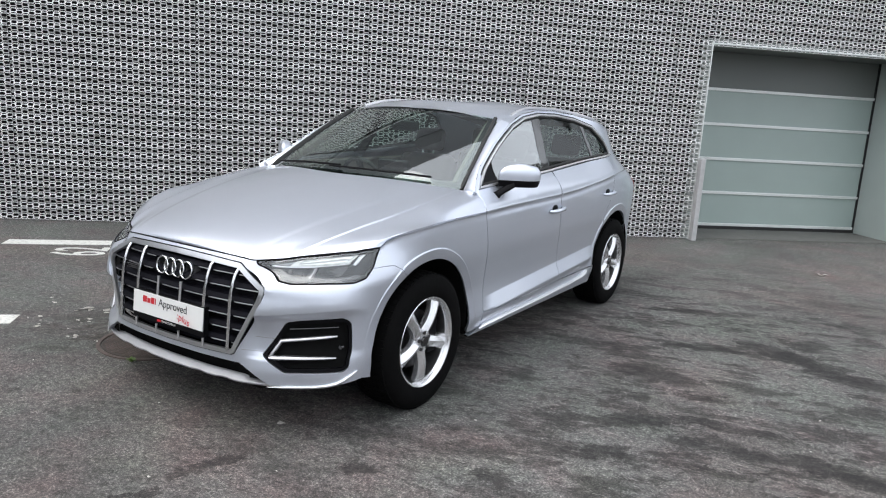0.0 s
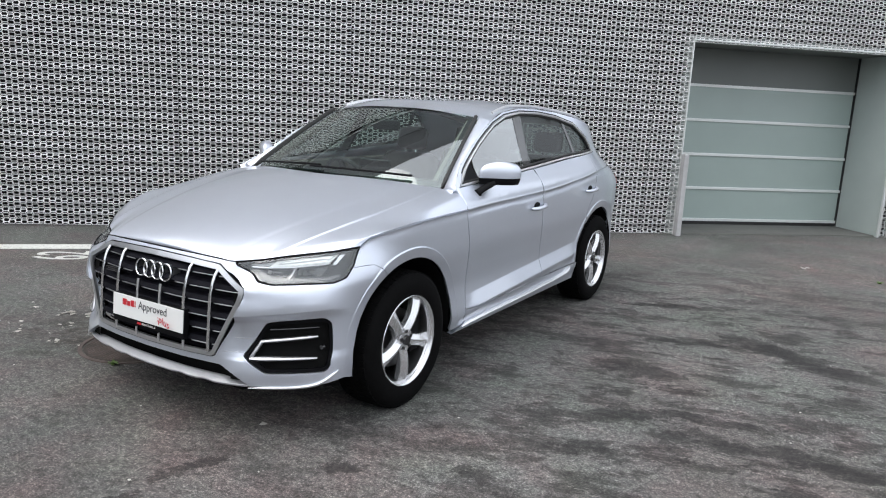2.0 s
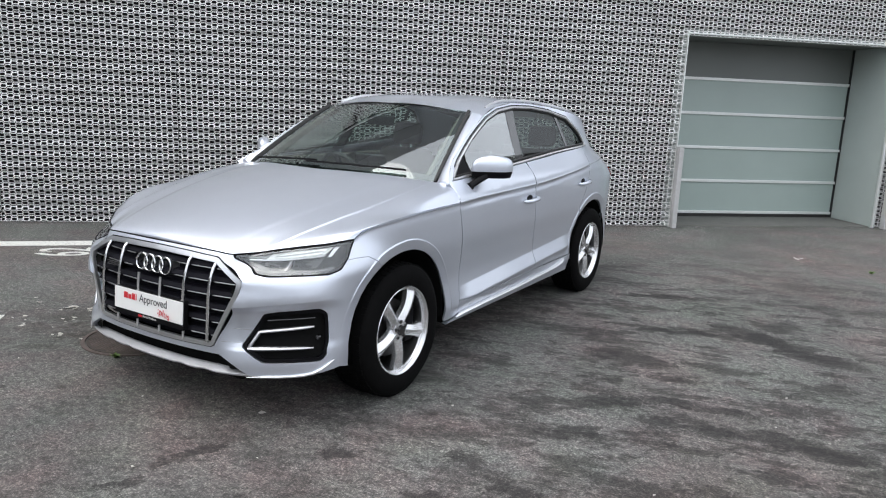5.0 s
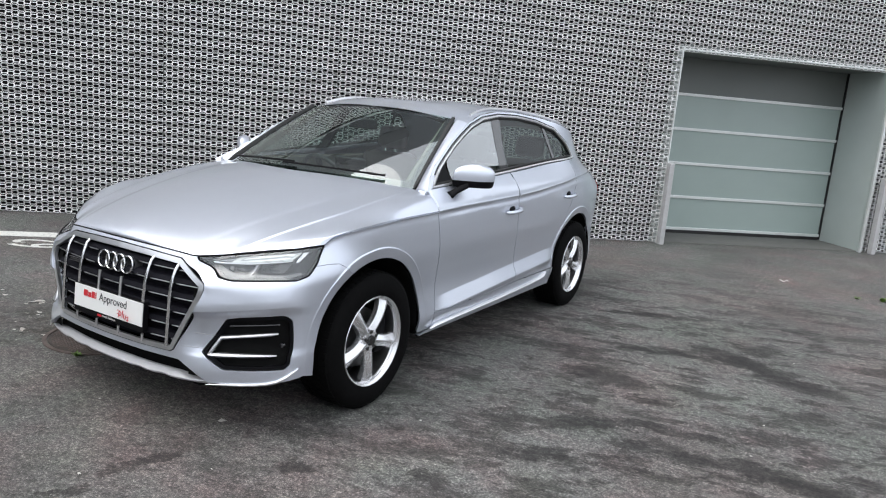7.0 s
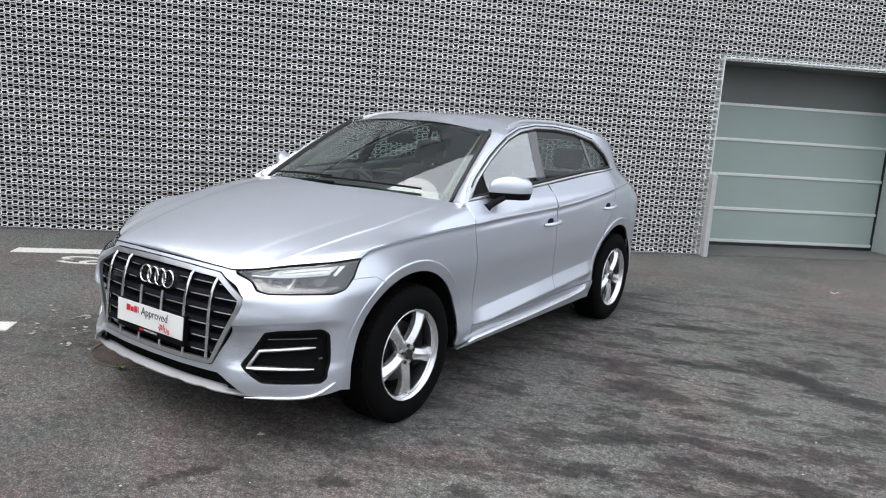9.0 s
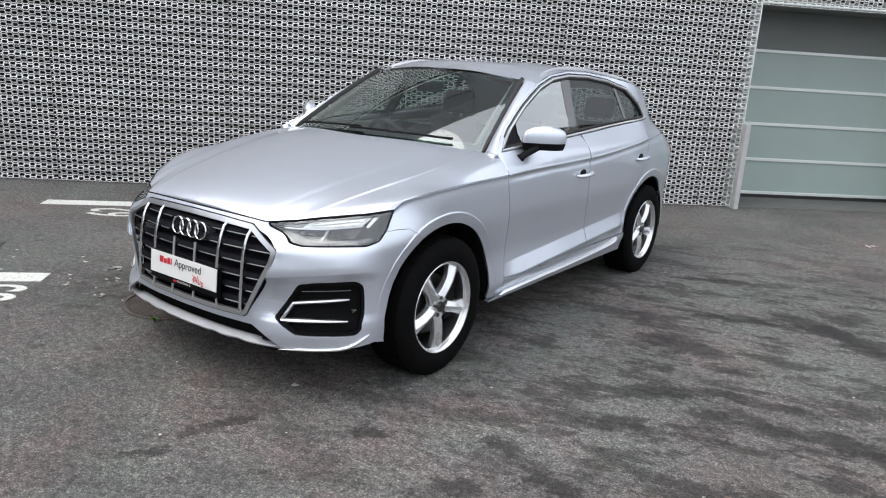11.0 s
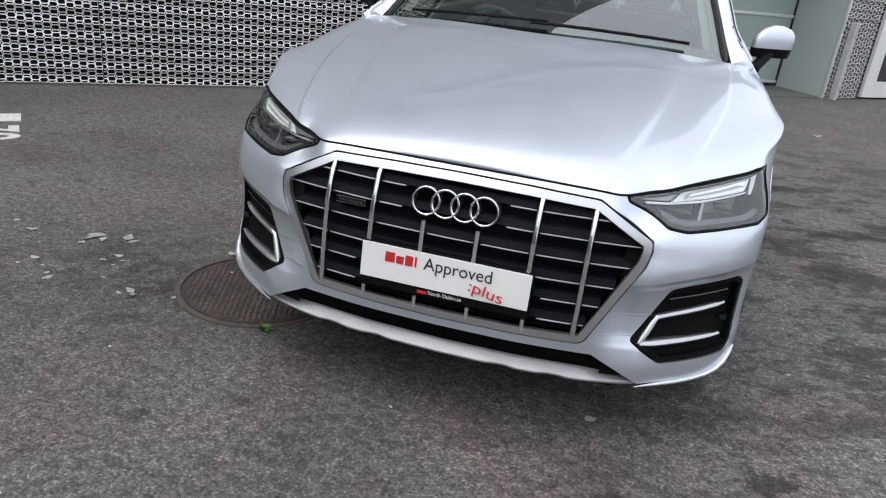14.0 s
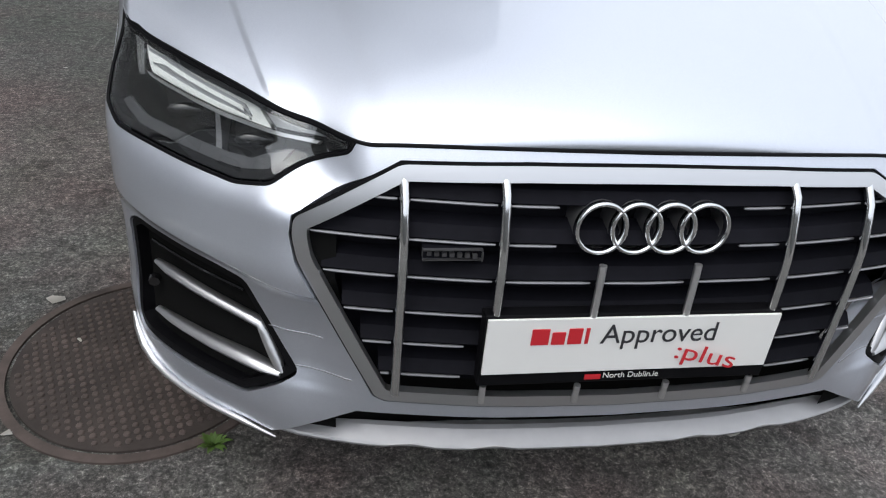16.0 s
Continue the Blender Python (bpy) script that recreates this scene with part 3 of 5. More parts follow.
RAKE_MID = pchip([.20, .30, .40, .58, .69, .715, .80, .84, .87, .95], [.03, .0, .003, .014, .025, .031, .062, .083, .102, .16])

RAKE_SIDE = pchip([.20, .30, .40, .45, .52, .60, .633, .642, .75, .85, .92, 1.0], [.03, .0, .002, .020, .022, .017, .004, .001, .020, .055, .10, .15])


def setback(x, c, z):
    """How far the front leans back at a height: less over the grille than at the lamps."""
    g = 1 - step01(x, .44, .55)
    h = step01(c, .20, .42)
    # the crease over the side intake rises outwards
    zr = z + (.03 - .12 * (x - .55)) * step01(z, .46, .56) * (1 - step01(z, .68, .75))
    return (RAKE_MID(z) * g + (RAKE(zr) * (1 - h) + RAKE_SIDE(z) * h) * (1 - g)) * (1 - step01(c, .30, .72))


CREASE = pchip([-.44, -.372, -.3, -.09, .18, .48, .83, 1.24, 1.71, 2.3, 2.8, 3.4], [.872, .907, .948, .986, .999, 1.005, 1.017, 1.025, 1.037, 1.078, 1.122, 1.14])
SIDE = pchip([.20, .30, .38, .45, .55, .66, .80, .90], [-.05, -.028, -.012, -.016, -.022, -.014, 0.0, .002])


def skin(u, z):
    """The body's skin: u runs along the plan from the nose round to the tail, z is the height."""
    x, c = PLAN_X(u), PLAN_C(u)
    y = c - .90 + setback(x, c, z)
    s = step01(c, .30, .65) * (1 - .6 * step01(c, 4.2, 4.6))
    zc = CREASE(y)
    if z <= .90:
        dx = SIDE(z)
    else:
        dx = SIDE(.90)
    # shoulder: a shallow hollow under the crease, then the tumblehome
    a = zc - z
    rear = step01(y, 2.2, 2.8)
    if a > 0:
        dx += .004 * (1 - step01(a, 0, .014)) * (1 - step01(y, 2.4, 2.9)) - (.0012 + .0055 * step01(y, .4, .9)) * (1 - .5 * rear) * math.exp(-((a - .022) / .015) ** 2)
    else:
        dx += .004 * (1 - step01(-a, 0, .01)) * (1 - step01(y, 2.4, 2.9)) - (1 - rear) * (.18 * min(-a, .03) + .45 * max(-a - .03, 0)) - rear * .45 * (math.sqrt(a * a + .0144) - .12)
        dx -= .03 * (1 - step01(y, .4, 1.2)) * step01(z, 1.01, 1.14)
    dx -= .05 * step01(z, 1.08, 1.25)
    # flared arches
    for wy in (0.0, 2.82):
        r = math.hypot(y - wy, (z - .36))
        dx += ((.0045 * (1 - step01(r, .4985, .5055)) - .16 * max(.4985 - max(r, .44), 0)) if z < 1 else 0)
    if .5 < y < 2.45 and z < .9:
        # the pressed ledge that rises along the foot of the doors
        d = (.485 + .052 * (y - .6)) - z
        fade = step01(y, .56, .75) * (1 - step01(y, 2.2, 2.42))
        if d > 0:
            dx += .024 * fade * (min(d / .085, 1) if d < .085 else 1 - step01(d, .085, .15))
    taper = .20 * max(y - 2.40, 0) ** 2 * step01(z, .95, 1.32)
    x2 = x + dx * s - taper - .052 * step01(z, .74, .93) * step01(c, .20, .36) * (1 - step01(c, .48, .85))
    y += -.30 * max(z - 1.0, 0) * step01(c, 4.25, 4.6) + .05 * step01(z, .75, .45) * step01(c, 4.3, 4.6)
    return Vector((max(x2, 0.0), y, z))


_us = np.linspace(0, U_END, 500)
_ys = np.array([PLAN_C(u) - .9 for u in _us])
_xs = np.array([PLAN_X(u) for u in _us])


_AT = {}


def at_y(y, z=.5):
    """u of the side at y, at the height z."""
    if y > -.1:
        return float(np.interp(y, _ys, _us))
    key = round(z, 4)
    if key not in _AT:
        _AT[key] = [_ys[i] + setback(_xs[i], _ys[i] + .9, z) for i in range(260)]
    return float(np.interp(y, _AT[key], _us[:260]))


def at_x(x):
    """u of the front at x."""
    return float(np.interp(x, _xs[:200], _us[:200]))


def inside(p, poly):
    x, y = p
    c = False
    j = len(poly) - 1
    for i in range(len(poly)):
        xi, yi = poly[i]
        xj, yj = poly[j]
        if (yi > y) != (yj > y) and x < (xj - xi) * (y - yi) / (yj - yi) + xi:
            c = not c
        j = i
    return c


def inside_many(P, poly):
    """The same test for an array of points."""
    c = np.zeros(len(P), bool)
    x, y = P[:, 0], P[:, 1]
    j = len(poly) - 1
    for i in range(len(poly)):
        xi, yi = poly[i]
        xj, yj = poly[j]
        if yi != yj:
            c ^= ((yi > y) != (yj > y)) & (x < (xj - xi) * (y - yi) / (yj - yi) + xi)
        j = i
    return c


def dense(poly, step):
    out = []
    for i in range(len(poly)):
        a, b2 = Vector(poly[i]), Vector(poly[(i + 1) % len(poly)])
        k = max(1, int(math.ceil((b2 - a).length / step)))
        out += [tuple(a.lerp(b2, j / k)) for j in range(k)]
    return out


def rounded(poly, r):
    """Cut and round the corners of a polygon."""
    out = []
    n = len(poly)
    for i in range(n):
        p, a, b2 = Vector(poly[i]), Vector(poly[i - 1]), Vector(poly[(i + 1) % n])
        da, db = (a - p), (b2 - p)
        k = min(r, da.length * .45, db.length * .45)
        pa, pb = p + da.normalized() * k, p + db.normalized() * k
        for j in range(5):
            t = j / 4
            out.append(tuple(pa * (1 - t) ** 2 + p * 2 * t * (1 - t) + pb * t * t))
    return out


def shrink(poly, d):
    """A polygon moved inwards by d (outwards where d is negative)."""
    area = sum(poly[i - 1][0] * poly[i][1] - poly[i][0] * poly[i - 1][1] for i in range(len(poly)))
    sgn = 1 if area > 0 else -1
    out = []
    n = len(poly)
    for i in range(n):
        p, a, b2 = Vector(poly[i]), Vector(poly[i - 1]), Vector(poly[(i + 1) % n])
        e1, e2 = (p - a), (b2 - p)
        if e1.length < 1e-7 or e2.length < 1e-7:
            out.append(tuple(p))
            continue
        n1, n2 = Vector((-e1.y, e1.x)).normalized() * sgn, Vector((-e2.y, e2.x)).normalized() * sgn
        m = n1 + n2
        if m.length < 1e-6:
            out.append(tuple(p + n1 * d))
            continue
        m.normalize()
        out.append(tuple(p + m * min(d / max(m.dot(n1), .35), d * 2.5) if d > 0 else p + m * max(d / max(m.dot(n1), .35), d * 2.5)))
    return out


def panel(name, outline, fn, material, parent, holes=(), step=.03, gap=.0022, rim=.014, inset=0.0, mirror=False, label="", edge=None, extra=()):
    """A curved sheet over a region of the plane, lifted by fn, with turned-in edges. mirror: the right-hand one."""
    outer = dense(shrink(outline, gap) if gap else outline, edge or step)
    inner = [dense(shrink(h, -gap) if gap else h, edge or step) for h in holes]
    pts, edges = [], []
    for loop in [outer] + inner:
        k = len(pts)
        pts += loop
        edges += [(k + i, k + (i + 1) % len(loop)) for i in range(len(loop))]
    nb = len(pts)
    us, vs = [p[0] for p in outer], [p[1] for p in outer]
    gx = np.arange(min(us) + step / 2, max(us), step)
    gy = np.arange(min(vs) + step / 2, max(vs), step * .8)
    G = np.array([(x, y) for x in gx for y in gy])
    for cand, rad in ((np.array(extra).reshape(-1, 2), .006), (G, step * .45)):
        if not len(cand):
            continue
        ok = inside_many(cand, outer)
        for h in inner:
            ok &= ~inside_many(cand, h)
        cand = cand[ok]
        bpts = np.array(pts)
        far = np.array([np.min((bpts[:, 0] - x) ** 2 + (bpts[:, 1] - y) ** 2) > rad * rad for x, y in cand], bool)
        if len(cand):
            pts += [tuple(p) for p in cand[far]]
    vo, eo, fo, ov, oe, of = delaunay_2d_cdt([Vector(p) for p in pts], edges, [], 0, 1e-6)
    C = np.array([sum((vo[i] for i in f), Vector((0, 0))) / len(f) for f in fo])
    ok = inside_many(C, outer)
    for h in inner:
        ok &= ~inside_many(C, h)
    tris = [tuple(f) for f, k in zip(fo, ok) if k]
    e = 1e-3
    V, N = [], []
    for p in vo:
        q = fn(p.x, p.y)
        a, b2 = fn(p.x + e, p.y) - fn(p.x - e, p.y), fn(p.x, p.y + e) - fn(p.x, p.y - e)
        nn = a.cross(b2)
        nn = nn.normalized() if nn.length > 1e-12 else Vector((0, 0, 1))
        V.append(q - nn * inset)
        N.append(nn)
    F = []
    for f in tris:
        fn_ = (V[f[1]] - V[f[0]]).cross(V[f[2]] - V[f[0]])
        F.append(f if fn_.dot(N[f[0]]) > 0 else f[::-1])
    if rim:
        cnt = {}
        for f in F:
            for i in range(3):
                cnt.setdefault(frozenset((f[i], f[(i + 1) % 3])), []).append((f[i], f[(i + 1) % 3]))
        top, low = {}, {}
        for key, lst in cnt.items():
            if len(lst) != 1:
                continue
            a, b2 = lst[0]
            for i in (a, b2):
                if i not in top:
                    top[i] = len(V)
                    V.append(V[i].copy())
                    N.append(N[i])
                    low[i] = len(V)
                    V.append(V[i] - N[i] * rim)
                    N.append(N[i])
            t = (V[b2] - V[a])
            out_n = t.cross(N[a])
            out_n = out_n.normalized() if out_n.length > 1e-9 else N[a]
            for i in (top[a], top[b2], low[a], low[b2]):
                N[i] = out_n
            F.append((top[b2], top[a], low[a], low[b2]))
    if mirror:
        V = [Vector((-v.x, v.y, v.z)) for v in V]
        N = [Vector((-v.x, v.y, v.z)) for v in N]
        F = [f[::-1] for f in F]
    me = bpy.data.meshes.new(name)
    me.from_pydata([tuple(v) for v in V], [], F)
    me.update()
    for p in me.polygons:
        p.use_smooth = True
    me.normals_split_custom_set_from_vertices([tuple(v) for v in N])
    return part_mesh(name, me, material, parent, label)


def both(name, outline, fn, material, parent, **kw):
    return [panel(name, outline, fn, material, parent, mirror=mm, **kw) for mm in (False, True)]


def tube(name, pts, r, material, parent, label="", res=8, flat=1.0, closed=False, mirror=False, ends=True):
    """A round (or flattened) bar along a line of points."""
    P = [Vector(p) for p in pts]
    if mirror:
        P = [Vector((-p.x, p.y, p.z)) for p in P]
    bm = bmesh.new()
    rings = []
    up0 = Vector((0, 0, 1))
    for i, p in enumerate(P):
        a = P[i - 1] if (i or closed) else P[i]
        b2 = P[(i + 1) % len(P)] if (i < len(P) - 1 or closed) else P[i]
        t = (b2 - a).normalized()
        s = t.cross(up0)
        s = s.normalized() if s.length > .05 else t.cross(Vector((1, 0, 0))).normalized()
        w = s.cross(t).normalized()
        rr = r[i] if isinstance(r, (list, tuple)) else r
        rings.append([bm.verts.new(p + s * math.cos(2 * math.pi * k / res) * rr + w * math.sin(2 * math.pi * k / res) * rr * flat) for k in range(res)])
    m = len(rings)
    for i in range(m if closed else m - 1):
        for k in range(res):
            bm.faces.new((rings[i][k], rings[i][(k + 1) % res], rings[(i + 1) % m][(k + 1) % res], rings[(i + 1) % m][k]))
    if not closed and ends:
        bm.faces.new(rings[0][::-1])
        bm.faces.new(rings[-1])
    return part(name, bm, material, parent, label, smooth=50)


def loft(name, rows, material, parent, label="", smooth=True, closed=False):
    v = [p for r in rows for p in r]
    nc = len(rows[0])
    f = []
    for i in range(len(rows) - 1):
        for j in range(nc if closed else nc - 1):
            f.append((i * nc + j, i * nc + (j + 1) % nc, (i + 1) * nc + (j + 1) % nc, (i + 1) * nc + j))
    return pydata(name, v, f, material, parent, label, smooth)


car = thing("car", "silver metallic sport utility car with chrome barred grille, parked on asphalt", "car")

nose_top = pchip([0, .2, .40, .462, .55, .63, .78, .862], [.853, .852, .846, .843, .852, .868, .892, .912])
# --- bonnet, a clamshell that ends on the shoulder crease ---
BONNET = [[Vector(p) for p in row] for row in (
    [(0, -.805, .851), (.20, -.797, .850), (.40, -.776, .844), (.63, -.612, .869), (.862, -.365, .912)],
    [(0, -.70, .921), (.21, -.69, .919), (.43, -.64, .914), (.68, -.46, .930), (.895, -.28, .955)],
    [(0, -.45, .998), (.22, -.43, .996), (.46, -.38, .990), (.73, -.25, .990), (.917, -.12, .985)],
    [(0, -.08, 1.078), (.23, -.06, 1.076), (.50, 0, 1.069), (.77, .10, 1.047), (.928, .20, 1.001)],
    [(0, .29, 1.150), (.22, .31, 1.148), (.48, .385, 1.138), (.74, .505, 1.106), (.926, .52, 1.008)])]


for _row, _y in zip(BONNET[1:], (-.27, -.12, .20, .525)):
    _row[4] = skin(at_y(_y, CREASE(_y)), CREASE(_y))
_A, _Q = [], []
for _i, _row in enumerate(BONNET):
    for _j, _p in enumerate(_row):
        _A.append((_j / 4, _i / 4))
        _Q.append(tuple(_p))
_A, _Q = np.array(_A), np.array(_Q)
_W = np.where(_A[:, 1] == 0, 5.0, 1.0) * np.where(_A[:, 0] == 1, 3.0, 1.0)


def _terms(a, b2, odd):
    return np.array([a ** (2 * i + odd) * b2 ** j for i in range(3) for j in range(4)]).T


_CX = np.linalg.lstsq(_terms(_A[:, 0], _A[:, 1], 1) * _W[:, None], _Q[:, 0] * _W, rcond=None)[0]
_CY = np.linalg.lstsq(_terms(_A[:, 0], _A[:, 1], 0) * _W[:, None], _Q[:, 1] * _W, rcond=None)[0]
_CZ = np.linalg.lstsq(_terms(_A[:, 0], _A[:, 1], 0) * _W[:, None], _Q[:, 2] * _W, rcond=None)[0]


def press_lines(b2):
    return float(np.interp(b2, [0, .3, .5, .7, .9, 1], [.522, .532, .545, .568, .588, .595])), float(np.interp(b2, [0, .2, .5, .8, 1], [.718, .724, .729, .748, .770]))


PRESSED = [(sg * (c + d), b2) for b2 in np.arange(.01, .99, .012) for c in press_lines(b2) for d in (-.020, -.012, -.008, -.004, .0, .005, .012) for sg in (1, -1)]


# the line where the bonnet meets the nose and the lamps
U_LIP_END = at_y(-.365, .910)
nose_lip = pchip([0, at_x(.2), at_x(.40), at_x(.464), at_x(.55), at_x(.63), at_x(.78), U_LIP_END], [.853, .852, .846, .8425, .8515, .8675, .8915, .9115])
LIP_U = np.linspace(0, U_LIP_END, 120)
LIP = [skin(u, nose_lip(u)) for u in LIP_U]
LIP_X = np.array([p.x for p in LIP])
_X1 = float(_terms(1, 0, 1) @ _CX)


def lip_at(x):
    u = float(np.interp(x, LIP_X, LIP_U))
    return skin(u, nose_lip(u))


def bonnet(a, b2):
    """a from -1 (right edge) to 1 (left edge), b2 from the nose to the windscreen: one smooth sheet with two pressed lines a side."""
    q = abs(a)
    x, y, z = float(_terms(a, b2, 1) @ _CX), float(_terms(a, b2, 0) @ _CY), float(_terms(a, b2, 0) @ _CZ)
    # the front edge lies on the nose and the lamps
    x0, y0, z0 = float(_terms(a, 0, 1) @ _CX), float(_terms(a, 0, 0) @ _CY), float(_terms(a, 0, 0) @ _CZ)
    e = lip_at(abs(x0) * LIP_X[-1] / _X1)
    w = 1 - step01(b2, .0, .45)
    x += (e.x - abs(x0)) * w * (1 if a > 0 else -1)
    y += (e.y + .002 - y0) * w
    z += (e.z + .0015 - z0) * w
    # the sides end on the shoulder crease
    if q > .7:
        x1, y1, z1 = float(_terms(1, b2, 1) @ _CX), float(_terms(1, b2, 0) @ _CY), float(_terms(1, b2, 0) @ _CZ)
        e = skin(at_y(y1, CREASE(y1)), CREASE(y1))
        w = step01(q, .72, 1.08) / step01(1, .72, 1.08)
        x += (e.x - .001 - x1) * w * (1 if a > 0 else -1)
        z += (e.z + .003 - z1) * w
    c1, c2 = press_lines(b2)
    z += .030 * step01(q, .62, .90) * (1 - step01(q, .90, 1.0)) * step01(b2, .55, 1.0)
    fade = step01(b2, .0, .10) * (1 - .7 * step01(b2, .45, 1))
    z -= .0022 * step01(q, c1 - .030, c1 + .012) * (1 - step01(q, c1 + .014, c1 + .17)) * fade
    z -= .0040 * step01(q, c2 - .012, c2 + .005) * (1 - step01(q, c2 + .006, c2 + .22)) * fade
    return Vector((x, y, z))


panel("bonnet", [(-1, 0), (1, 0), (1, 1), (-1, 1)], bonnet, M_PAINT, car, step=.018, gap=.0012, rim=.02, edge=.018, extra=PRESSED)

tube("bonnet_gap", [Vector((-p.x, p.y - .0005, p.z + .001)) for p in LIP[:0:-1]] + [p + Vector((0, -.0005, .001)) for p in LIP], .0032, M_BLACK, car, "dark gap along the bonnet edge", res=6)

# --- regions of the front, as u and height ---
GRILLE = [(0, .838), (.21, .835), (.404, .826), (.566, .738), (.570, .710), (.562, .668), (.434, .412), (.414, .402), (.21, .399), (0, .398)]


def sym(poly):
    return [(-x, z) for x, z in poly[::-1] if x > 1e-6] + [p for p in poly]


def front(x, z):
    """The front face over x and z, both sides of the middle."""
    p = skin(at_x(abs(x)), z)
    if x < 0:
        p.x = -p.x
    return p


ARCH_R = .445


def arch(cy, r=ARCH_R, a0=-25, a1=205, k=26, cz=.36):
    return [(cy + r * math.cos(radians(a0 + (a1 - a0) * i / k)), cz + r * math.sin(radians(a0 + (a1 - a0) * i / k))) for i in range(k + 1)]


def uz(points):
    return [(at_y(y, z), z) for y, z in points]


FOG = rounded([(.560, .424), (.648, .580), (.70, .591), (.846, .606), (.865, .584), (.872, .375), (.86, .352), (.66, .350)], .012)
arch_front = [p for p in arch(0) if p[0] < 0 and p[1] > .255][::-1]
HL_U = rounded([(at_x(.472), .8405), (at_x(.480), .826), (at_x(.60), .766), (at_x(.655), .756), (at_y(-.545, .766), .766), (at_y(-.485, .785), .785), (at_y(-.43, .83), .83), (at_y(-.365, .909), .909), (at_x(.78), .8895), (at_x(.63), .8655), (at_x(.55), .8495)], .010)
FLARE = []
for _cy in (0.0, 2.82):
    for _r in (.462, .480, .494, .4983, .5000, .5018, .5035, .5058, .512):
        FLARE += uz([(_cy + _r * math.cos(radians(a)), .36 + _r * math.sin(radians(a))) for a in np.arange(-12, 192, 2.2)])
LINE = []
for _y in np.arange(-.42, 3.4, .022):
    LINE += uz([(_y, CREASE(_y) + d) for d in (-.06, -.035, -.02, -.008, 0.0, .006, .012, .024)])
for _y in np.arange(.5, 2.46, .022):
    LINE += uz([(_y, .485 + .052 * (_y - .6) - d) for d in (-.012, -.004, .0, .004, .012, .03, .055, .075, .083, .088, .096, .11)])
# the bumper covers the nose from the middle round to the wheel arch, in u and z
BUMP = [(0, .372)] + [(at_x(.46), .372), (at_x(.54), .330), (at_x(.61), .286), (at_x(.75), .283), (at_x(.86), .292), (at_y(-.50, .305), .305), (at_y(-.435, .29), .29)]
fl = [p for p in arch_front if p[1] < .752]
BUMP += [(at_y(y, z), z) for y, z in sorted(fl, key=lambda p: p[1])]
BUMP += uz([(-.208, .754), (-.25, .792), (-.30, .819), (-.36, .823), (-.440, .822), (-.485, .783), (-.545, .764)])
BUMP += [(at_x(.66), .757), (at_x(.60), .766), (at_x(.480), .826), (at_x(.470), .8415)] + [(at_x(x), nose_top(x) + .001) for x in (.44, .40, .30, .2, .1)] + [(0, nose_top(0) + .001)]


def both_u(poly):
    return [(-x, z) for x, z in poly[::-1] if abs(x) > 1e-6] + [p for p in poly if True]


def nose(u, z):
    p = skin(abs(u), z)
    if u < 0:
        p.x = -p.x
    return p


def as_u(poly):
    return [(at_x(abs(x)) * (1 if x >= 0 else -1), z) for x, z in poly]


LEDGE = [(sg * u, z + .12 * (PLAN_X(u) - .80)) for u in np.arange(at_x(.5), at_y(-.44), .018) for z in (.585, .600, .614, .626, .634, .639, .644, .652, .664) for sg in (1, -1)]
LEDGE += [(sg * u, z) for u in np.arange(at_x(.44), at_x(.60), .018) for z in (.392, .398, .404, .410, .416, .424) for sg in (1, -1)]
FULL = both_u(BUMP)
FULL = [p for i, p in enumerate(FULL) if i == 0 or (Vector(p) - Vector(FULL[i - 1])).length > 1e-5]
grille_hole = as_u(sym(GRILLE))
fog_l = as_u(FOG)
fog_r = [(-x, z) for x, z in fog_l[::-1]]
bumper = panel("front_bumper", FULL, nose, M_PAINT, car, holes=[grille_hole, fog_l, fog_r], step=.022, edge=.016, gap=.0012, rim=.03, extra=FLARE + [(-u, z) for u, z in FLARE] + LEDGE)


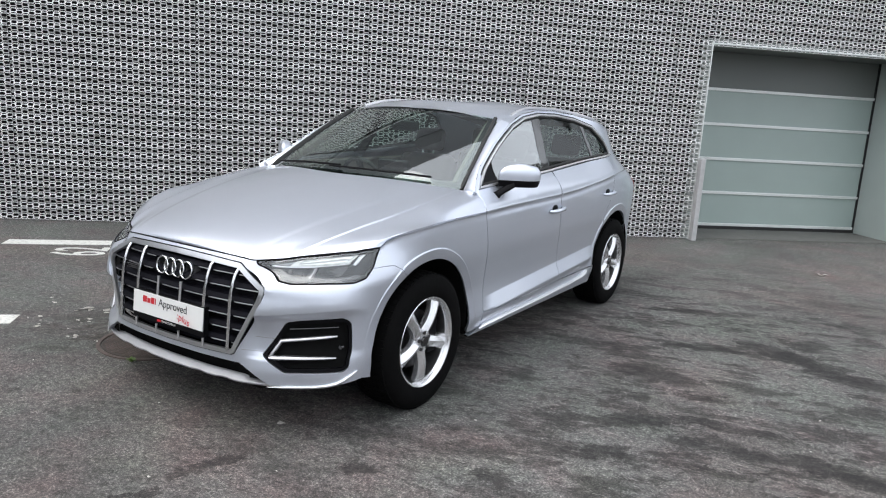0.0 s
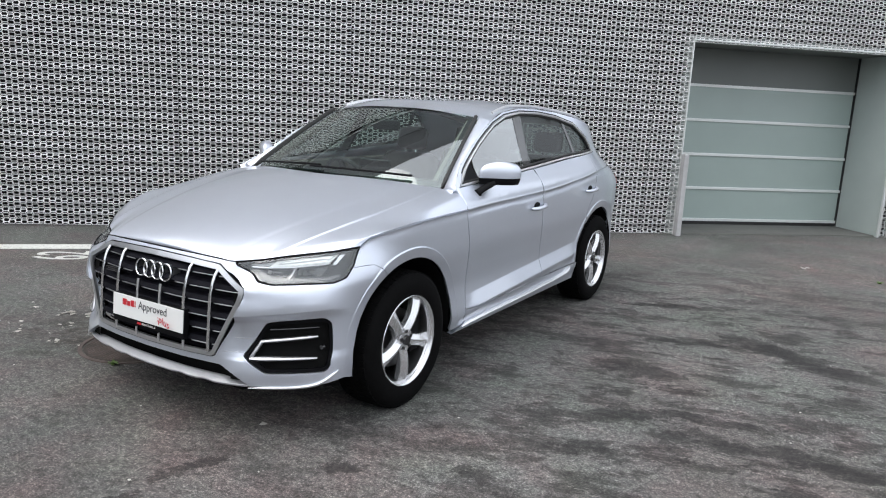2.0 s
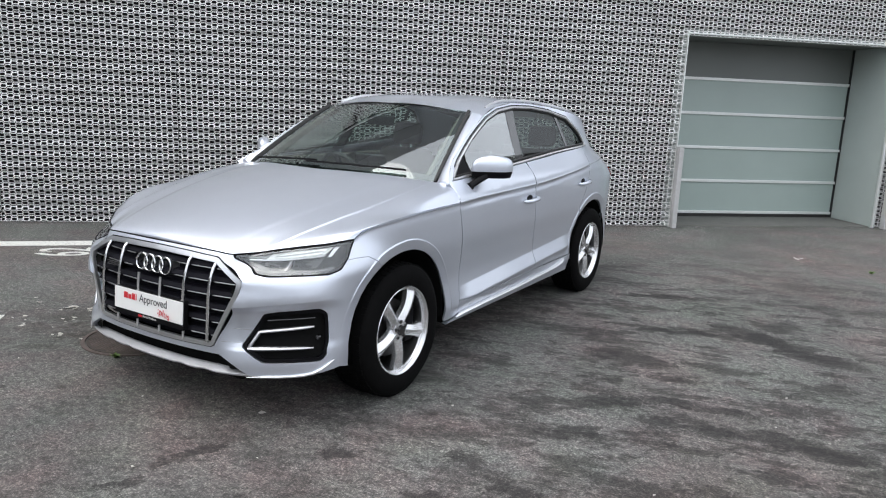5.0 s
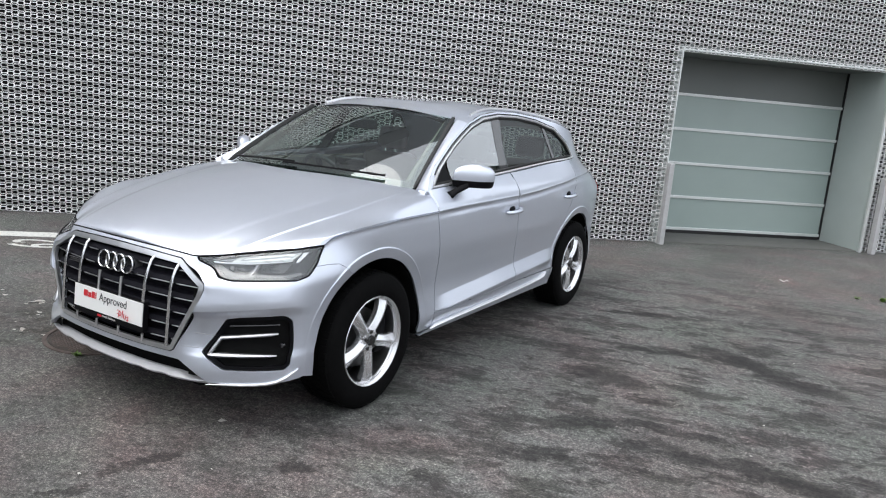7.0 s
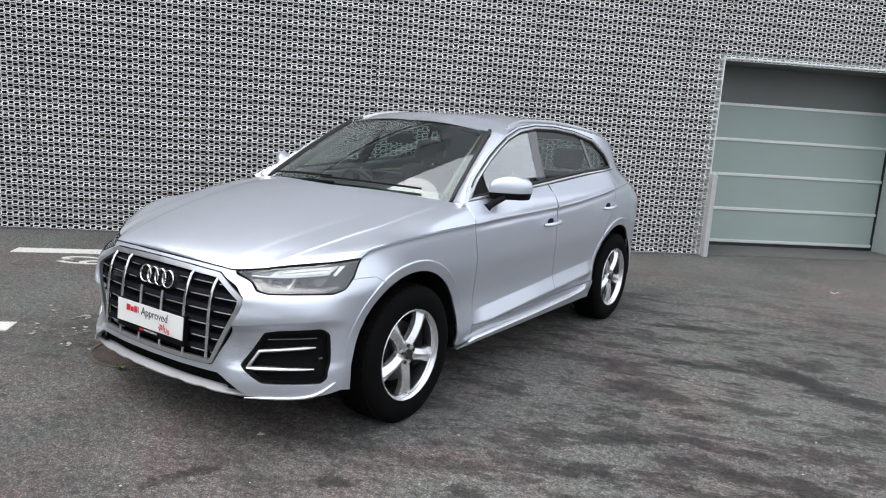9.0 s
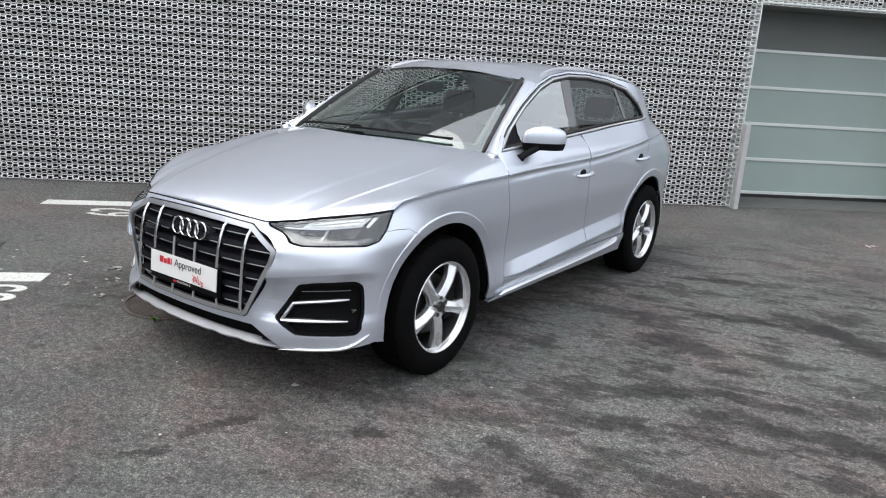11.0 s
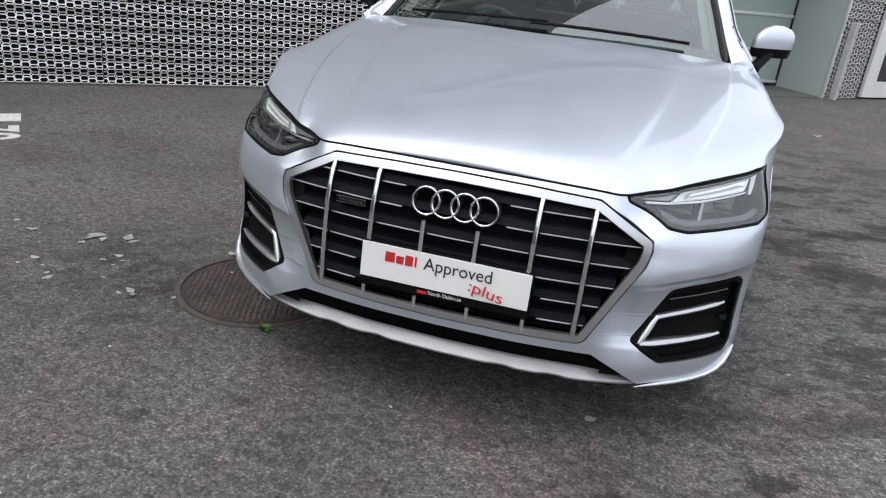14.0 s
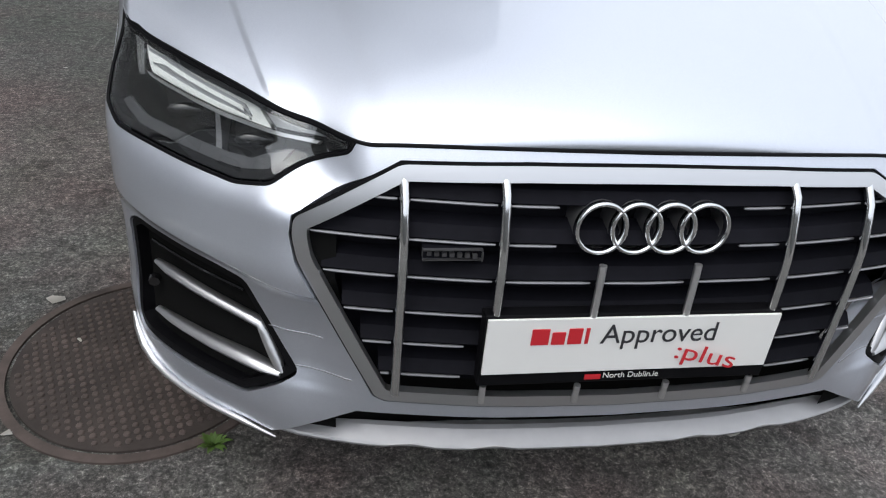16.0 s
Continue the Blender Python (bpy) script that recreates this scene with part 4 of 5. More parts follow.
# --- grille ---
def grille():
    g = new("grille")
    g.parent = car
    g["label"] = "black slatted grille in a bright octagonal surround"

    def gface(u, z):
        """The grille's own face, which doesn't step back beside the lamps."""
        return Vector((PLAN_X(abs(u)) * (1 if u >= 0 else -1), PLAN_C(abs(u)) - .90 + RAKE_MID(z), z))

    def face(x, z):
        return gface(at_x(abs(x)) * (1 if x >= 0 else -1), z)
    # surround: a flat band just inside the opening, with a dark seam round it
    o = rounded(sym(GRILLE), .012)

    def proud(k):
        return lambda u, z: gface(u, z) + Vector((0, k - .006 * step01(PLAN_X(abs(u)), .40, .56), 0))
    panel("surround", as_u(shrink(o, .0030)), proud(-.003), M_SURROUND, g, holes=[as_u(shrink(o, .0255))], step=.03, edge=.014, gap=0, rim=.016, label="bright satin silver surround")
    panel("seam", as_u(shrink(o, -.001)), proud(.004), M_BLACK, g, holes=[as_u(shrink(o, .010))], step=.03, edge=.014, gap=0, rim=0, label="black seam round the surround")
    # dark bed
    panel("mesh_bed", as_u(shrink(o, .012)), lambda u, z: gface(u, z) + Vector((0, .055, 0)), M_GRILLE, g, step=.05, gap=0, rim=0)

    def half_width(z, d=.028):
        xs = []
        pl = shrink(sym(GRILLE), d)
        for i in range(len(pl)):
            (x0, z0), (x1, z1) = pl[i - 1], pl[i]
            if (z0 - z) * (z1 - z) < 0:
                xs.append(abs(x0 + (x1 - x0) * (z - z0) / (z1 - z0)))
        return min(xs) if xs else 0
    for row, z in enumerate((.772, .713, .650, .584, .522, .458)):
        hw = half_width(z)
        k = 25
        rows = []
        for i in range(k + 1):
            x = -hw + 2 * hw * i / k
            p = face(x, z)
            # a slat is a thin wedge, its nose bright
            rows.append([p + Vector((0, .012, 0)), p + Vector((0, .010, .003)), p + Vector((0, .026, .020)), p + Vector((0, .055, .026)), p + Vector((0, .055, -.012)), p + Vector((0, .018, -.003))])
        loft("slat", rows, M_GRILLE, g, closed=True, smooth=False)
        ends = (((.155, .236),) if row < 2 else ((.090, .236),) if row < 4 else ()) + (((.252, .391),) if row < 4 else ((.285, .391),)) + ((.405, hw),)
        segs = [(a, b2) for a, b2 in ends] + [(-b2, -a) for a, b2 in ends] + ([(-.074, .074)] if row in (2, 3) else [])
        for s0, s1 in segs:
            if s1 - s0 < .02:
                continue
            k = 8
            pts = [face(s0 + .003 + (s1 - s0 - .006) * i / k, z) + Vector((0, .008, -.001)) for i in range(k + 1)]
            tube("slat_trim", pts, [.0018] + [.0027] * (k - 1) + [.0018], M_SMOKE, g, res=6)
    # upright bars, bent back where the nose begins to lean
    for x, z0, z1, rr in ((-.398, .425, .800, .0082), (.398, .425, .800, .0082), (-.245, .592, .808, .0082), (.245, .592, .808, .0082), (-.082, .592, .69, .0065), (.082, .592, .69, .0065),
                          (-.250, .415, .452, .006), (.250, .415, .452, .006), (-.083, .415, .452, .006), (.083, .415, .452, .006)):
        k = 14
        pts = []
        for i in range(k + 1):
            z = z0 + (z1 - z0) * i / k
            pts.append(Vector((x, face(x, z).y - .006 + (.012 * step01(i, k - 1.2, k) if z1 > .79 else 0), z)))
        tube("bar", pts, rr, M_CHROME if rr > .007 else M_SATIN, g, "polished upright grille bar", res=10)
    # emblem: four linked bright rings on short dark sockets
    e = new("emblem")
    e.parent = g
    e["label"] = "four linked chrome rings"
    for i in range(4):
        cx = -.0880 + i * .0587
        c = front(cx, .742)
        c.y = front(0, .742).y + .012
        tilt = Matrix.Rotation(radians(-10), 3, 'X')
        bm = bmesh.new()
        prof = [(.0445, .002), (.0455, -.004), (.0437, -.010), (.0405, -.0115), (.0375, -.009), (.0362, -.004), (.0365, .002)]
        rings = []
        for a in range(40):
            t = 2 * math.pi * a / 40
            rings.append([bm.verts.new(c + tilt @ Vector((r * math.cos(t), d, r * math.sin(t)))) for r, d in prof])
        for a in range(40):
            for k in range(len(prof) - 1):
                bm.faces.new((rings[a][k], rings[a][k + 1], rings[(a + 1) % 40][k + 1], rings[(a + 1) % 40][k]))
        part("ring", bm, M_CHROME, e, smooth=True)
        bm = bmesh.new()
        rings = []
        for a in range(40):
            t = 2 * math.pi * a / 40
            rings.append([bm.verts.new(c + tilt @ Vector((r * math.cos(t), d, r * math.sin(t)))) for r, d in ((.0437, .0), (.0430, .05), (.0385, .05), (.0372, .0))])
        for a in range(40):
            for k in range(3):
                bm.faces.new((rings[a][k], rings[a][k + 1], rings[(a + 1) % 40][k + 1], rings[(a + 1) % 40][k]))
        part("ring_socket", bm, M_SMOKE, e, smooth=40)
    # the small badge by its bar: a thin bright frame with plain bars
    bx, bz = -.322, .697
    for dx0, dx1, dz0, dz1 in ((-.047, .047, .008, .010), (-.047, .047, -.010, -.008), (-.047, -.045, -.008, .008), (.045, .047, -.008, .008)) + tuple((-.040 + .0118 * i, -.033 + .0118 * i, -.0035, .0035) for i in range(7)):
        p = face(bx + (dx0 + dx1) / 2, bz)
        box_part("badge", dx0 + bx, dx1 + bx, p.y - .002, p.y + .004, bz + dz0, bz + dz1, M_BADGE, g)
    p = face(bx, bz)
    box_part("badge_plate", bx - .046, bx + .046, p.y + .004, p.y + .03, bz - .009, bz + .009, M_GRILLE, g)


grille()


# --- number plate board ---
def plate():
    t = new("plate_board")
    t.parent = car
    t["label"] = "white dealer plate in a black holder with red and dark print"
    m = pose(0, -.896, .541, -4, 0, 0)
    t.matrix_world = m
    box_part("holder", -.264, .264, .002, .03, -.083, .060, M_BLACK, t, .003, "black plastic plate holder")
    box_part("board", -.26, .26, -.003, .002, -.055, .055, M_PLATE, t, .001)

    def word(body, size, x, z, material, sx=1.0, shear=0.0, y=-.0042):
        me = text_mesh(body, size, .0004)
        ob = part_mesh("lettering", me, material, t)
        sh = Matrix.Identity(4)
        sh[0][1] = shear
        ob.matrix_local = Matrix.Translation((x, y, z)) @ Matrix.Rotation(radians(90), 4, 'X') @ Matrix.Diagonal((sx, 1, 1, 1)) @ sh
    word("Approved", .055, -.063, .0045, M_INK, .95)
    word(":plus", .047, .076, -.030, M_RED, 1.32, .22)
    # the maker's name is a row of plain red bars
    for x0, x1, z1 in ((-.184, -.154, .036), (-.149, -.126, .029), (-.121, -.097, .036), (-.091, -.085, .036)):
        box_part("name_bar", x0, x1, -.0045, -.003, .005, z1, M_RED, t, 0)
    box_part("name_bar", -.075, -.046, -.0005, .002, -.0745, -.0650, M_RED, t, 0)
    word("North Dublin.ie", .0165, -.042, -.0735, M_PLATE, .98, 0, .0012)


plate()


# --- lower intake, skid plate and blades ---
def lower():
    k = 40
    rows = []
    for i in range(k + 1):
        x = -.625 + 1.25 * i / k
        p = front(x, .30)
        e = max(abs(x) - .44, 0) / .185
        top, bot = .304 - .016 * e, .268 + .010 * e
        notch = .005 if (.16 < abs(x) < .22 or .34 < abs(x) < .40) else 0
        y = p.y + .016
        rows.append([Vector((x, y + .052, top - .018)), Vector((x, y + .036, top - .001)), Vector((x, y + .026, top - .003)), Vector((x, y + .001, bot + .014)), Vector((x, y - .002, bot + notch + .010)), Vector((x, y + .002, bot + notch + .002)), Vector((x, y + .012, bot + notch)), Vector((x, y + .12, bot + .012))])
    loft("skid_plate", rows, M_SKID, car, "satin silver skid plate under the bumper", smooth=22)
    panel("lower_intake", [(-.6, .27), (.6, .27), (.6, .385), (-.6, .385)], lambda x, z: front(x, z) + Vector((0, .085, 0)), M_LINER, car, step=.06, gap=0, rim=0)
    for mm in (False, True):
        pts = [skin(at_x(x), z) + Vector((.003, -.004, 0)) for x, z in ((.60, .280), (.66, .281), (.72, .282), (.77, .284), (.81, .288), (.84, .296), (.862, .312), (.878, .332), (.890, .350))]
        tube("corner_blade", pts, [.002, .006, .007, .007, .008, .009, .009, .007, .003], M_SATIN, car, "bright silver blade under the bumper corner", mirror=mm, flat=.9)
    # fog lamp recesses
    for mm in (False, True):
        f = new("fog_grille")
        f.parent = car
        f["label"] = "black side intake with two chrome blades"
        panel("bezel", shrink(fog_l, .003), lambda u, z: skin(u, z) + Vector((-.002, .004, 0)), M_BLACK, f, holes=[shrink(fog_l, .018)], step=.03, edge=.015, gap=0, rim=.05, mirror=mm)
        panel("recess", shrink(fog_l, .01), lambda u, z: skin(u, z) + Vector((-.022, .045, 0)), M_BLACK, f, step=.04, gap=0, rim=0, mirror=mm)
        up = [skin(at_x(.626 + .196 * i / 8), .490 + .026 * i / 8) + Vector((-.003, .007, 0)) for i in range(9)]
        dn = [skin(at_x(.592 + .236 * i / 8), .412 + .004 * i / 8) + Vector((-.003, .007, 0)) for i in range(9)]
        join = [up[0].lerp(dn[0], t) + Vector((0, .002, 0)) for t in (.2, .4, .6, .8)]
        tube("blade", up[::-1] + join + [dn[0]], [.006, .011, .012, .012, .012, .012, .012, .012, .012] + [.012, .012, .012, .011, .007], M_BLADE, f, "chrome blade", mirror=mm, flat=.8, res=8)
        tube("blade", dn, [.010, .016, .018, .017, .016, .014, .013, .011, .007], M_BLADE, f, "chrome blade", mirror=mm, flat=.7, res=8)
        panel("fog_panel", as_u([(.70, .432), (.70, .478), (.845, .490), (.85, .436)]), lambda u, z: skin(u, z) + Vector((-.014, .030, 0)), M_GLOSS, f, step=.03, gap=0, rim=.02, mirror=mm)
        tube("intake_rib", [skin(at_x(.655 + .17 * i / 6), .545 + .014 * i / 6) + Vector((-.004, .010, 0)) for i in range(7)], .0032, M_GLOSS, f, mirror=mm, res=6)
        c = skin(at_x(.835), .462) + Vector((-.004, .012, 0))
        bm = bmesh.new()
        bmesh.ops.create_cone(bm, cap_ends=True, segments=16, radius1=.012, radius2=.010, depth=.014, matrix=Matrix.Translation((-c.x if mm else c.x, c.y, c.z)) @ Matrix.Rotation(radians(90), 4, 'X'))
        part("parking_sensor", bm, M_GLOSS, f, smooth=40)


    # two thin joints between the side intake and the grille
    for mm in (False, True):
        for x0, x1, z in ((.519, .609, .5015), (.470, .564, .4365)):
            tube("bumper_joint", [skin(at_x(x0 + (x1 - x0) * i / 6), z) + Vector((0, -.0006, 0)) for i in range(7)], .0010, M_SMOKE, car, "thin joint in the bumper", mirror=mm, res=6)


lower()


# --- headlights ---
def headlight(mm):
    h = new("headlight")
    h.parent = car
    h["label"] = "clear headlight with a bright white light guide over dark reflectors"
    hl = HL_U

    def deep(d):
        return lambda u, z: skin(u, z) + Vector((-.35 * d, d, 0))

    def inlay(name, poly, d, m, label="", rim=.012, holes=()):
        return panel(name, poly, deep(d), m, h, step=.025, edge=.014, gap=0, rim=rim, mirror=mm, label=label, holes=holes)
    panel("lens", hl, lambda u, z: skin(u, z) + Vector((0, .002, 0)), M_LENS, h, step=.026, edge=.012, gap=.004, rim=0, mirror=mm, label="clear lens")
    panel("bezel", shrink(hl, .002), lambda u, z: skin(u, z) + Vector((-.002, .006, 0)), M_BLACK, h, holes=[shrink(hl, .012)], step=.03, edge=.012, gap=0, rim=.05, mirror=mm, label="black bezel")
    panel("housing", shrink(hl, -.004), deep(.058), M_BLACK, h, step=.03, gap=0, rim=0, mirror=mm)
    tube("lamp_gap", [skin(u, z) for u, z in dense(HL_U, .02)], .0034, M_BLACK, h, "dark gap round the headlight", closed=True, mirror=mm, res=6)
    # the daytime lamp: a slanting bright frame with a white core in a dark slot
    inlay("light_frame", [(.940, .884), (.842, .882), (.640, .850), (.612, .823), (.700, .826), (.885, .846)], .017, M_LIGHTGUIDE, "bright daytime lamp frame")
    inlay("light_slot", [(.912, .876), (.838, .873), (.664, .847), (.650, .833), (.720, .837), (.875, .856)], .014, M_LAMPGREY, "grey slot of the daytime lamp", .004)
    inlay("light_guide", [(.900, .874), (.840, .870), (.668, .845), (.662, .838), (.838, .864), (.878, .862)], .010, M_LIGHTGUIDE, "white light guide", .006)
    inlay("light_guide", [(.868, .859), (.720, .840), (.655, .833), (.652, .829), (.720, .832), (.872, .851)], .011, M_LIGHTGUIDE, "white light guide", .006)
    # the divider under it, the inner reflector and the outer upright
    inlay("divider", [(.900, .846), (.885, .8415), (.700, .8205), (.535, .8165), (.530, .8215), (.612, .8235), (.700, .8265)], .012, M_SATIN, "thin bright divider", .01)
    inlay("reflector", [(.632, .846), (.560, .842), (.492, .836), (.532, .824), (.606, .825)], .022, M_LAMPGREY, "silver inner reflector")
    inlay("reflector", [(1.035, .888), (.962, .886), (.915, .838), (.935, .835)], .018, M_LAMPGLASS, "silver outer reflector")
    # two dark cells over a grey lip
    for cell in ([(.880, .832), (.735, .814), (.742, .786), (.850, .778)], [(.708, .812), (.600, .802), (.608, .784), (.700, .776)]):
        inlay("cell", cell, .050, M_GLOSS, "dark lamp cell", .005)
        u, z = sum(p[0] for p in cell) / 4, sum(p[1] for p in cell) / 4 - .003
        c = deep(.040)(u, z)
        if mm:
            c.x = -c.x
        bm = bmesh.new()
        bmesh.ops.create_uvsphere(bm, u_segments=20, v_segments=10, radius=.019, matrix=Matrix.Translation(c) @ Matrix.Diagonal((1.9, .6, .75, 1)))
        part("projector", bm, M_GLOSS, h, smooth=True)
    inlay("cell_wall", [(.732, .818), (.722, .817), (.716, .772), (.728, .772)], .026, M_SMOKE, "smoked chrome web", .03)
    inlay("lip", [(.640, .766), (.700, .764), (.900, .768), (.985, .788), (.965, .798), (.890, .782), (.700, .776), (.652, .778), (.600, .796), (.575, .801), (.597, .782)], .020, M_LAMPLIP, "dark grey lip", .008)


headlight(False)
headlight(True)

# --- wings, doors, quarters ---
crease_pts = [(y, CREASE(y)) for y in np.linspace(-.33, .525, 16)]
arch_up = sorted([p for p in arch(0, k=60) if (p[0] < 0 and p[1] > .756) or (p[0] >= 0 and p[1] > .30)], key=lambda p: math.atan2(p[1] - .36, -p[0]) % 6.2832)
WING = uz([(-.440, .822), (-.36, .823), (-.30, .819), (-.25, .792), (-.208, .754)]) + uz(arch_up) + uz([(.45, .30), (.588, .30), (.594, .414), (.590, .70), (.575, .82), (.532, .985), (.528, CREASE(.528) - .003)]) + uz([(y, z - .003) for y, z in crease_pts[::-1]]) + uz([(-.360, .906), (-.426, .83)])
both("front_wing", WING, skin, M_PAINT, car, step=.025, edge=.016, gap=.0012, rim=.012, extra=FLARE + LINE)


def belt(y):
    return float(np.interp(y, [.4, .52, 1.43, 1.83, 2.66, 3.2], [1.112, 1.121, 1.172, 1.193, 1.249, 1.285]))


FD = uz([(.594, .40), (1.66, .40), (1.655, .55), (1.62, .78), (1.598, .97), (1.585, belt(1.585))] + [(y, belt(y)) for y in np.linspace(1.5, .54, 10)] + [(.530, .99), (.577, .82), (.592, .70)])
rear_arch = sorted([p for p in arch(2.82, k=60) if p[0] < 2.82 and p[1] > .40], key=lambda p: -p[1])
ra_low = [p for p in rear_arch if p[0] < 2.50]
RD = uz([(1.66, .40)] + [(y, z) for y, z in sorted(ra_low, key=lambda p: p[1])] + [(2.50, .78), (2.60, .90), (2.665, 1.05), (2.69, belt(2.69))] + [(y, belt(y)) for y in np.linspace(2.6, 1.6, 10)] + [(1.598, .97), (1.62, .78), (1.655, .55)])
doors = []
for nm, out in (("front_door", FD), ("rear_door", RD)):
    doors.append(both(nm, out, skin, M_PAINT, car, step=.025, edge=.016, rim=.03, extra=FLARE + LINE))
arch_r = sorted([p for p in arch(2.82, k=60) if (p[0] < 2.82 and p[1] > .60) or (p[0] >= 2.82 and p[1] > .30)], key=lambda p: math.atan2(p[1] - .36, 2.82 - p[0]) % 6.2832)
arch_r = [p for p in arch_r if p[0] > 2.50]
RB = [(at_y(3.32), .32), (U_END, .34), (U_END, .72), (at_y(3.52), .70), (at_y(3.32), .66)]
both("rear_bumper", RB, skin, M_PAINT, car, step=.05, edge=.03, rim=.03)
TG = [(at_y(3.56), .74), (U_END, .75), (U_END, 1.10), (at_y(3.54), 1.10)]
both("tailgate_half", TG, skin, M_PAINT, car, step=.05, edge=.03, rim=.03)
both("tail_light", [(at_y(3.50), .90), (at_y(3.73), .93), (at_y(3.73), 1.03), (at_y(3.47), 1.04)], lambda u, z: skin(u, z) * 1.0 + Vector((.003, .003, 0)), M_REDLENS, car, step=.04, edge=.02, rim=.01, label="red tail light")
# sill, blade and inner shell
SILL = uz([(.46, .27), (2.36, .27), (2.40, .40), (.595, .40), (.588, .30)])
both("sill", SILL, skin, M_PAINT, car, step=.04, edge=.03, rim=.03)
for mm in (False, True):
    pts = [skin(at_y(y), .33) + Vector((.008, 0, z - .33)) for y, z in ((.56, .300), (.62, .312), (.9, .318), (1.4, .324), (1.9, .338), (2.12, .352), (2.20, .366), (2.24, .384))]
    tube("sill_blade", pts, [.006, .017, .018, .018, .018, .020, .022, .010], M_SATIN, car, "bright silver sill blade", mirror=mm, flat=.75)
CORE_HOLES = [uz(arch(0, .46, -30, 210)), uz(arch(2.82, .46, -30, 210))]
both("inner_shell", [(at_x(.50), .30), (U_END, .30), (U_END, 1.05), (at_y(2.7), 1.05), (at_y(.2), .98), (at_y(-.3), .94), (at_x(.8), .80), (at_x(.5), .75)], skin, M_LINER, car, holes=CORE_HOLES, step=.06, edge=.04, gap=0, rim=0, inset=.026)
# floor pan and wheel housings
bm = bmesh.new()
add_box(bm, -.55, .55, -.80, 3.6, .24, .34, .02)
add_box(bm, -.86, .86, .50, 2.32, .26, .36, .02)
part("floor_pan", bm, M_LINER, car)
for wy in (0, 2.82):
    for mm in (False, True):
        rows = []
        for i in range(19):
            a = radians(-4 + 188 * i / 18)
            rows.append([Vector(((-1 if mm else 1) * x, wy + .448 * math.cos(a), .36 + .448 * math.sin(a))) for x in (.50, .70, .895)])
        loft("wheel_housing", rows, M_LINER, car)
        box_part("housing_wall", (-.52 if mm else .48), (-.48 if mm else .52), wy - .46, wy + .46, .25, .80, M_LINER, car)

# --- greenhouse ---
DLO = [(.58, belt(.58) + .008), (.755, 1.232), (.87, 1.30), (.975, 1.358), (1.105, 1.418), (1.245, 1.474), (1.445, 1.528), (1.69, 1.556), (1.98, 1.556), (2.275, 1.533), (2.52, 1.482), (2.68, 1.375), (2.76, 1.268), (2.75, belt(2.75) + .010), (1.6, belt(1.6) + .010)]
TOP = [(.50, 1.112), (.70, 1.236), (.91, 1.356), (1.09, 1.440), (1.24, 1.500), (1.44, 1.556), (1.69, 1.584), (1.98, 1.586), (2.3, 1.568), (2.65, 1.526), (3.0, 1.465), (3.28, 1.39), (3.42, 1.28), (3.54, 1.14)]
SIDE_OUT = uz([(2.50, .78)]) + uz(arch_r) + uz([(3.32, .32), (3.32, .66), (3.52, .70), (3.56, 1.05)]) + uz(TOP[::-1]) + uz([(.52, 1.106), (.54, belt(.54) + .001), (1.6, belt(1.6) + .001), (2.69, belt(2.69) + .001), (2.665, 1.05), (2.60, .90)])
both("body_side", SIDE_OUT, skin, M_PAINT, car, holes=[uz(DLO)], step=.028, edge=.016, gap=.0008, rim=.03, extra=FLARE + LINE)
W1 = [(.83, belt(.83) + .012), (.87, 1.295), (.975, 1.353), (1.105, 1.413), (1.245, 1.468), (1.445, 1.522), (1.585, 1.540), (1.55, 1.40), (1.49, belt(1.49) + .012)]
W2 = [(1.615, belt(1.615) + .012), (1.66, 1.40), (1.715, 1.550), (1.98, 1.550), (2.275, 1.527), (2.355, 1.508), (2.395, belt(2.395) + .012)]
W3 = [(2.43, belt(2.43) + .012), (2.395, 1.500), (2.52, 1.474), (2.68, 1.369), (2.752, 1.268)]
TRI = [(.585, belt(.585) + .012), (.755, 1.228), (.84, 1.280), (.81, belt(.81) + .012)]
for nm, pl, m in (("front_window", W1, M_SIDEGLASS), ("rear_window", W2, M_TINT), ("quarter_window", W3, M_TINT)):
    both(nm, uz(pl), skin, m, car, step=.05, edge=.03, gap=0, rim=0, inset=.010, label="green-tinted rear side window" if m is M_TINT else "clear side window")
both("mirror_corner", uz(TRI), skin, M_BLACK, car, step=.05, edge=.03, gap=0, rim=.01, inset=.006)
PIL = [(1.49, belt(1.49) + .006), (1.55, 1.40), (1.585, 1.548), (1.715, 1.556), (1.66, 1.40), (1.615, belt(1.615) + .006)]
both("pillar_cover", uz(PIL), skin, M_GLOSS, car, step=.05, edge=.03, gap=0, rim=.01, inset=.008, label="gloss black pillar cover")
both("pillar_cover", uz([(2.395, belt(2.395) + .006), (2.355, 1.514), (2.395, 1.506), (2.43, belt(2.43) + .006)]), skin, M_GLOSS, car, step=.05, edge=.03, gap=0, rim=.01, inset=.008)
for mm in (False, True):
    loop = dense(DLO, .05)
    tube("window_trim", [skin(at_y(y), z) + Vector((.005, 0, 0)) for y, z in loop], .0085, M_SATIN, car, "bright window surround", closed=True, mirror=mm, res=6)
    tube("window_seal", [skin(at_y(y), z) + Vector((-.006, 0, 0)) for y, z in dense(shrink(DLO, .014), .05)], .009, M_RUBBER, car, "black window seal", closed=True, mirror=mm, res=6)
    tube("window_gasket", [skin(at_y(y), z) + Vector((.005, -.002, .001)) for y, z in dense(shrink(DLO[:14], -.013)[:13], .05)[3:-3]], .0040, M_RUBBER, car, "black window gasket", mirror=mm, res=6)



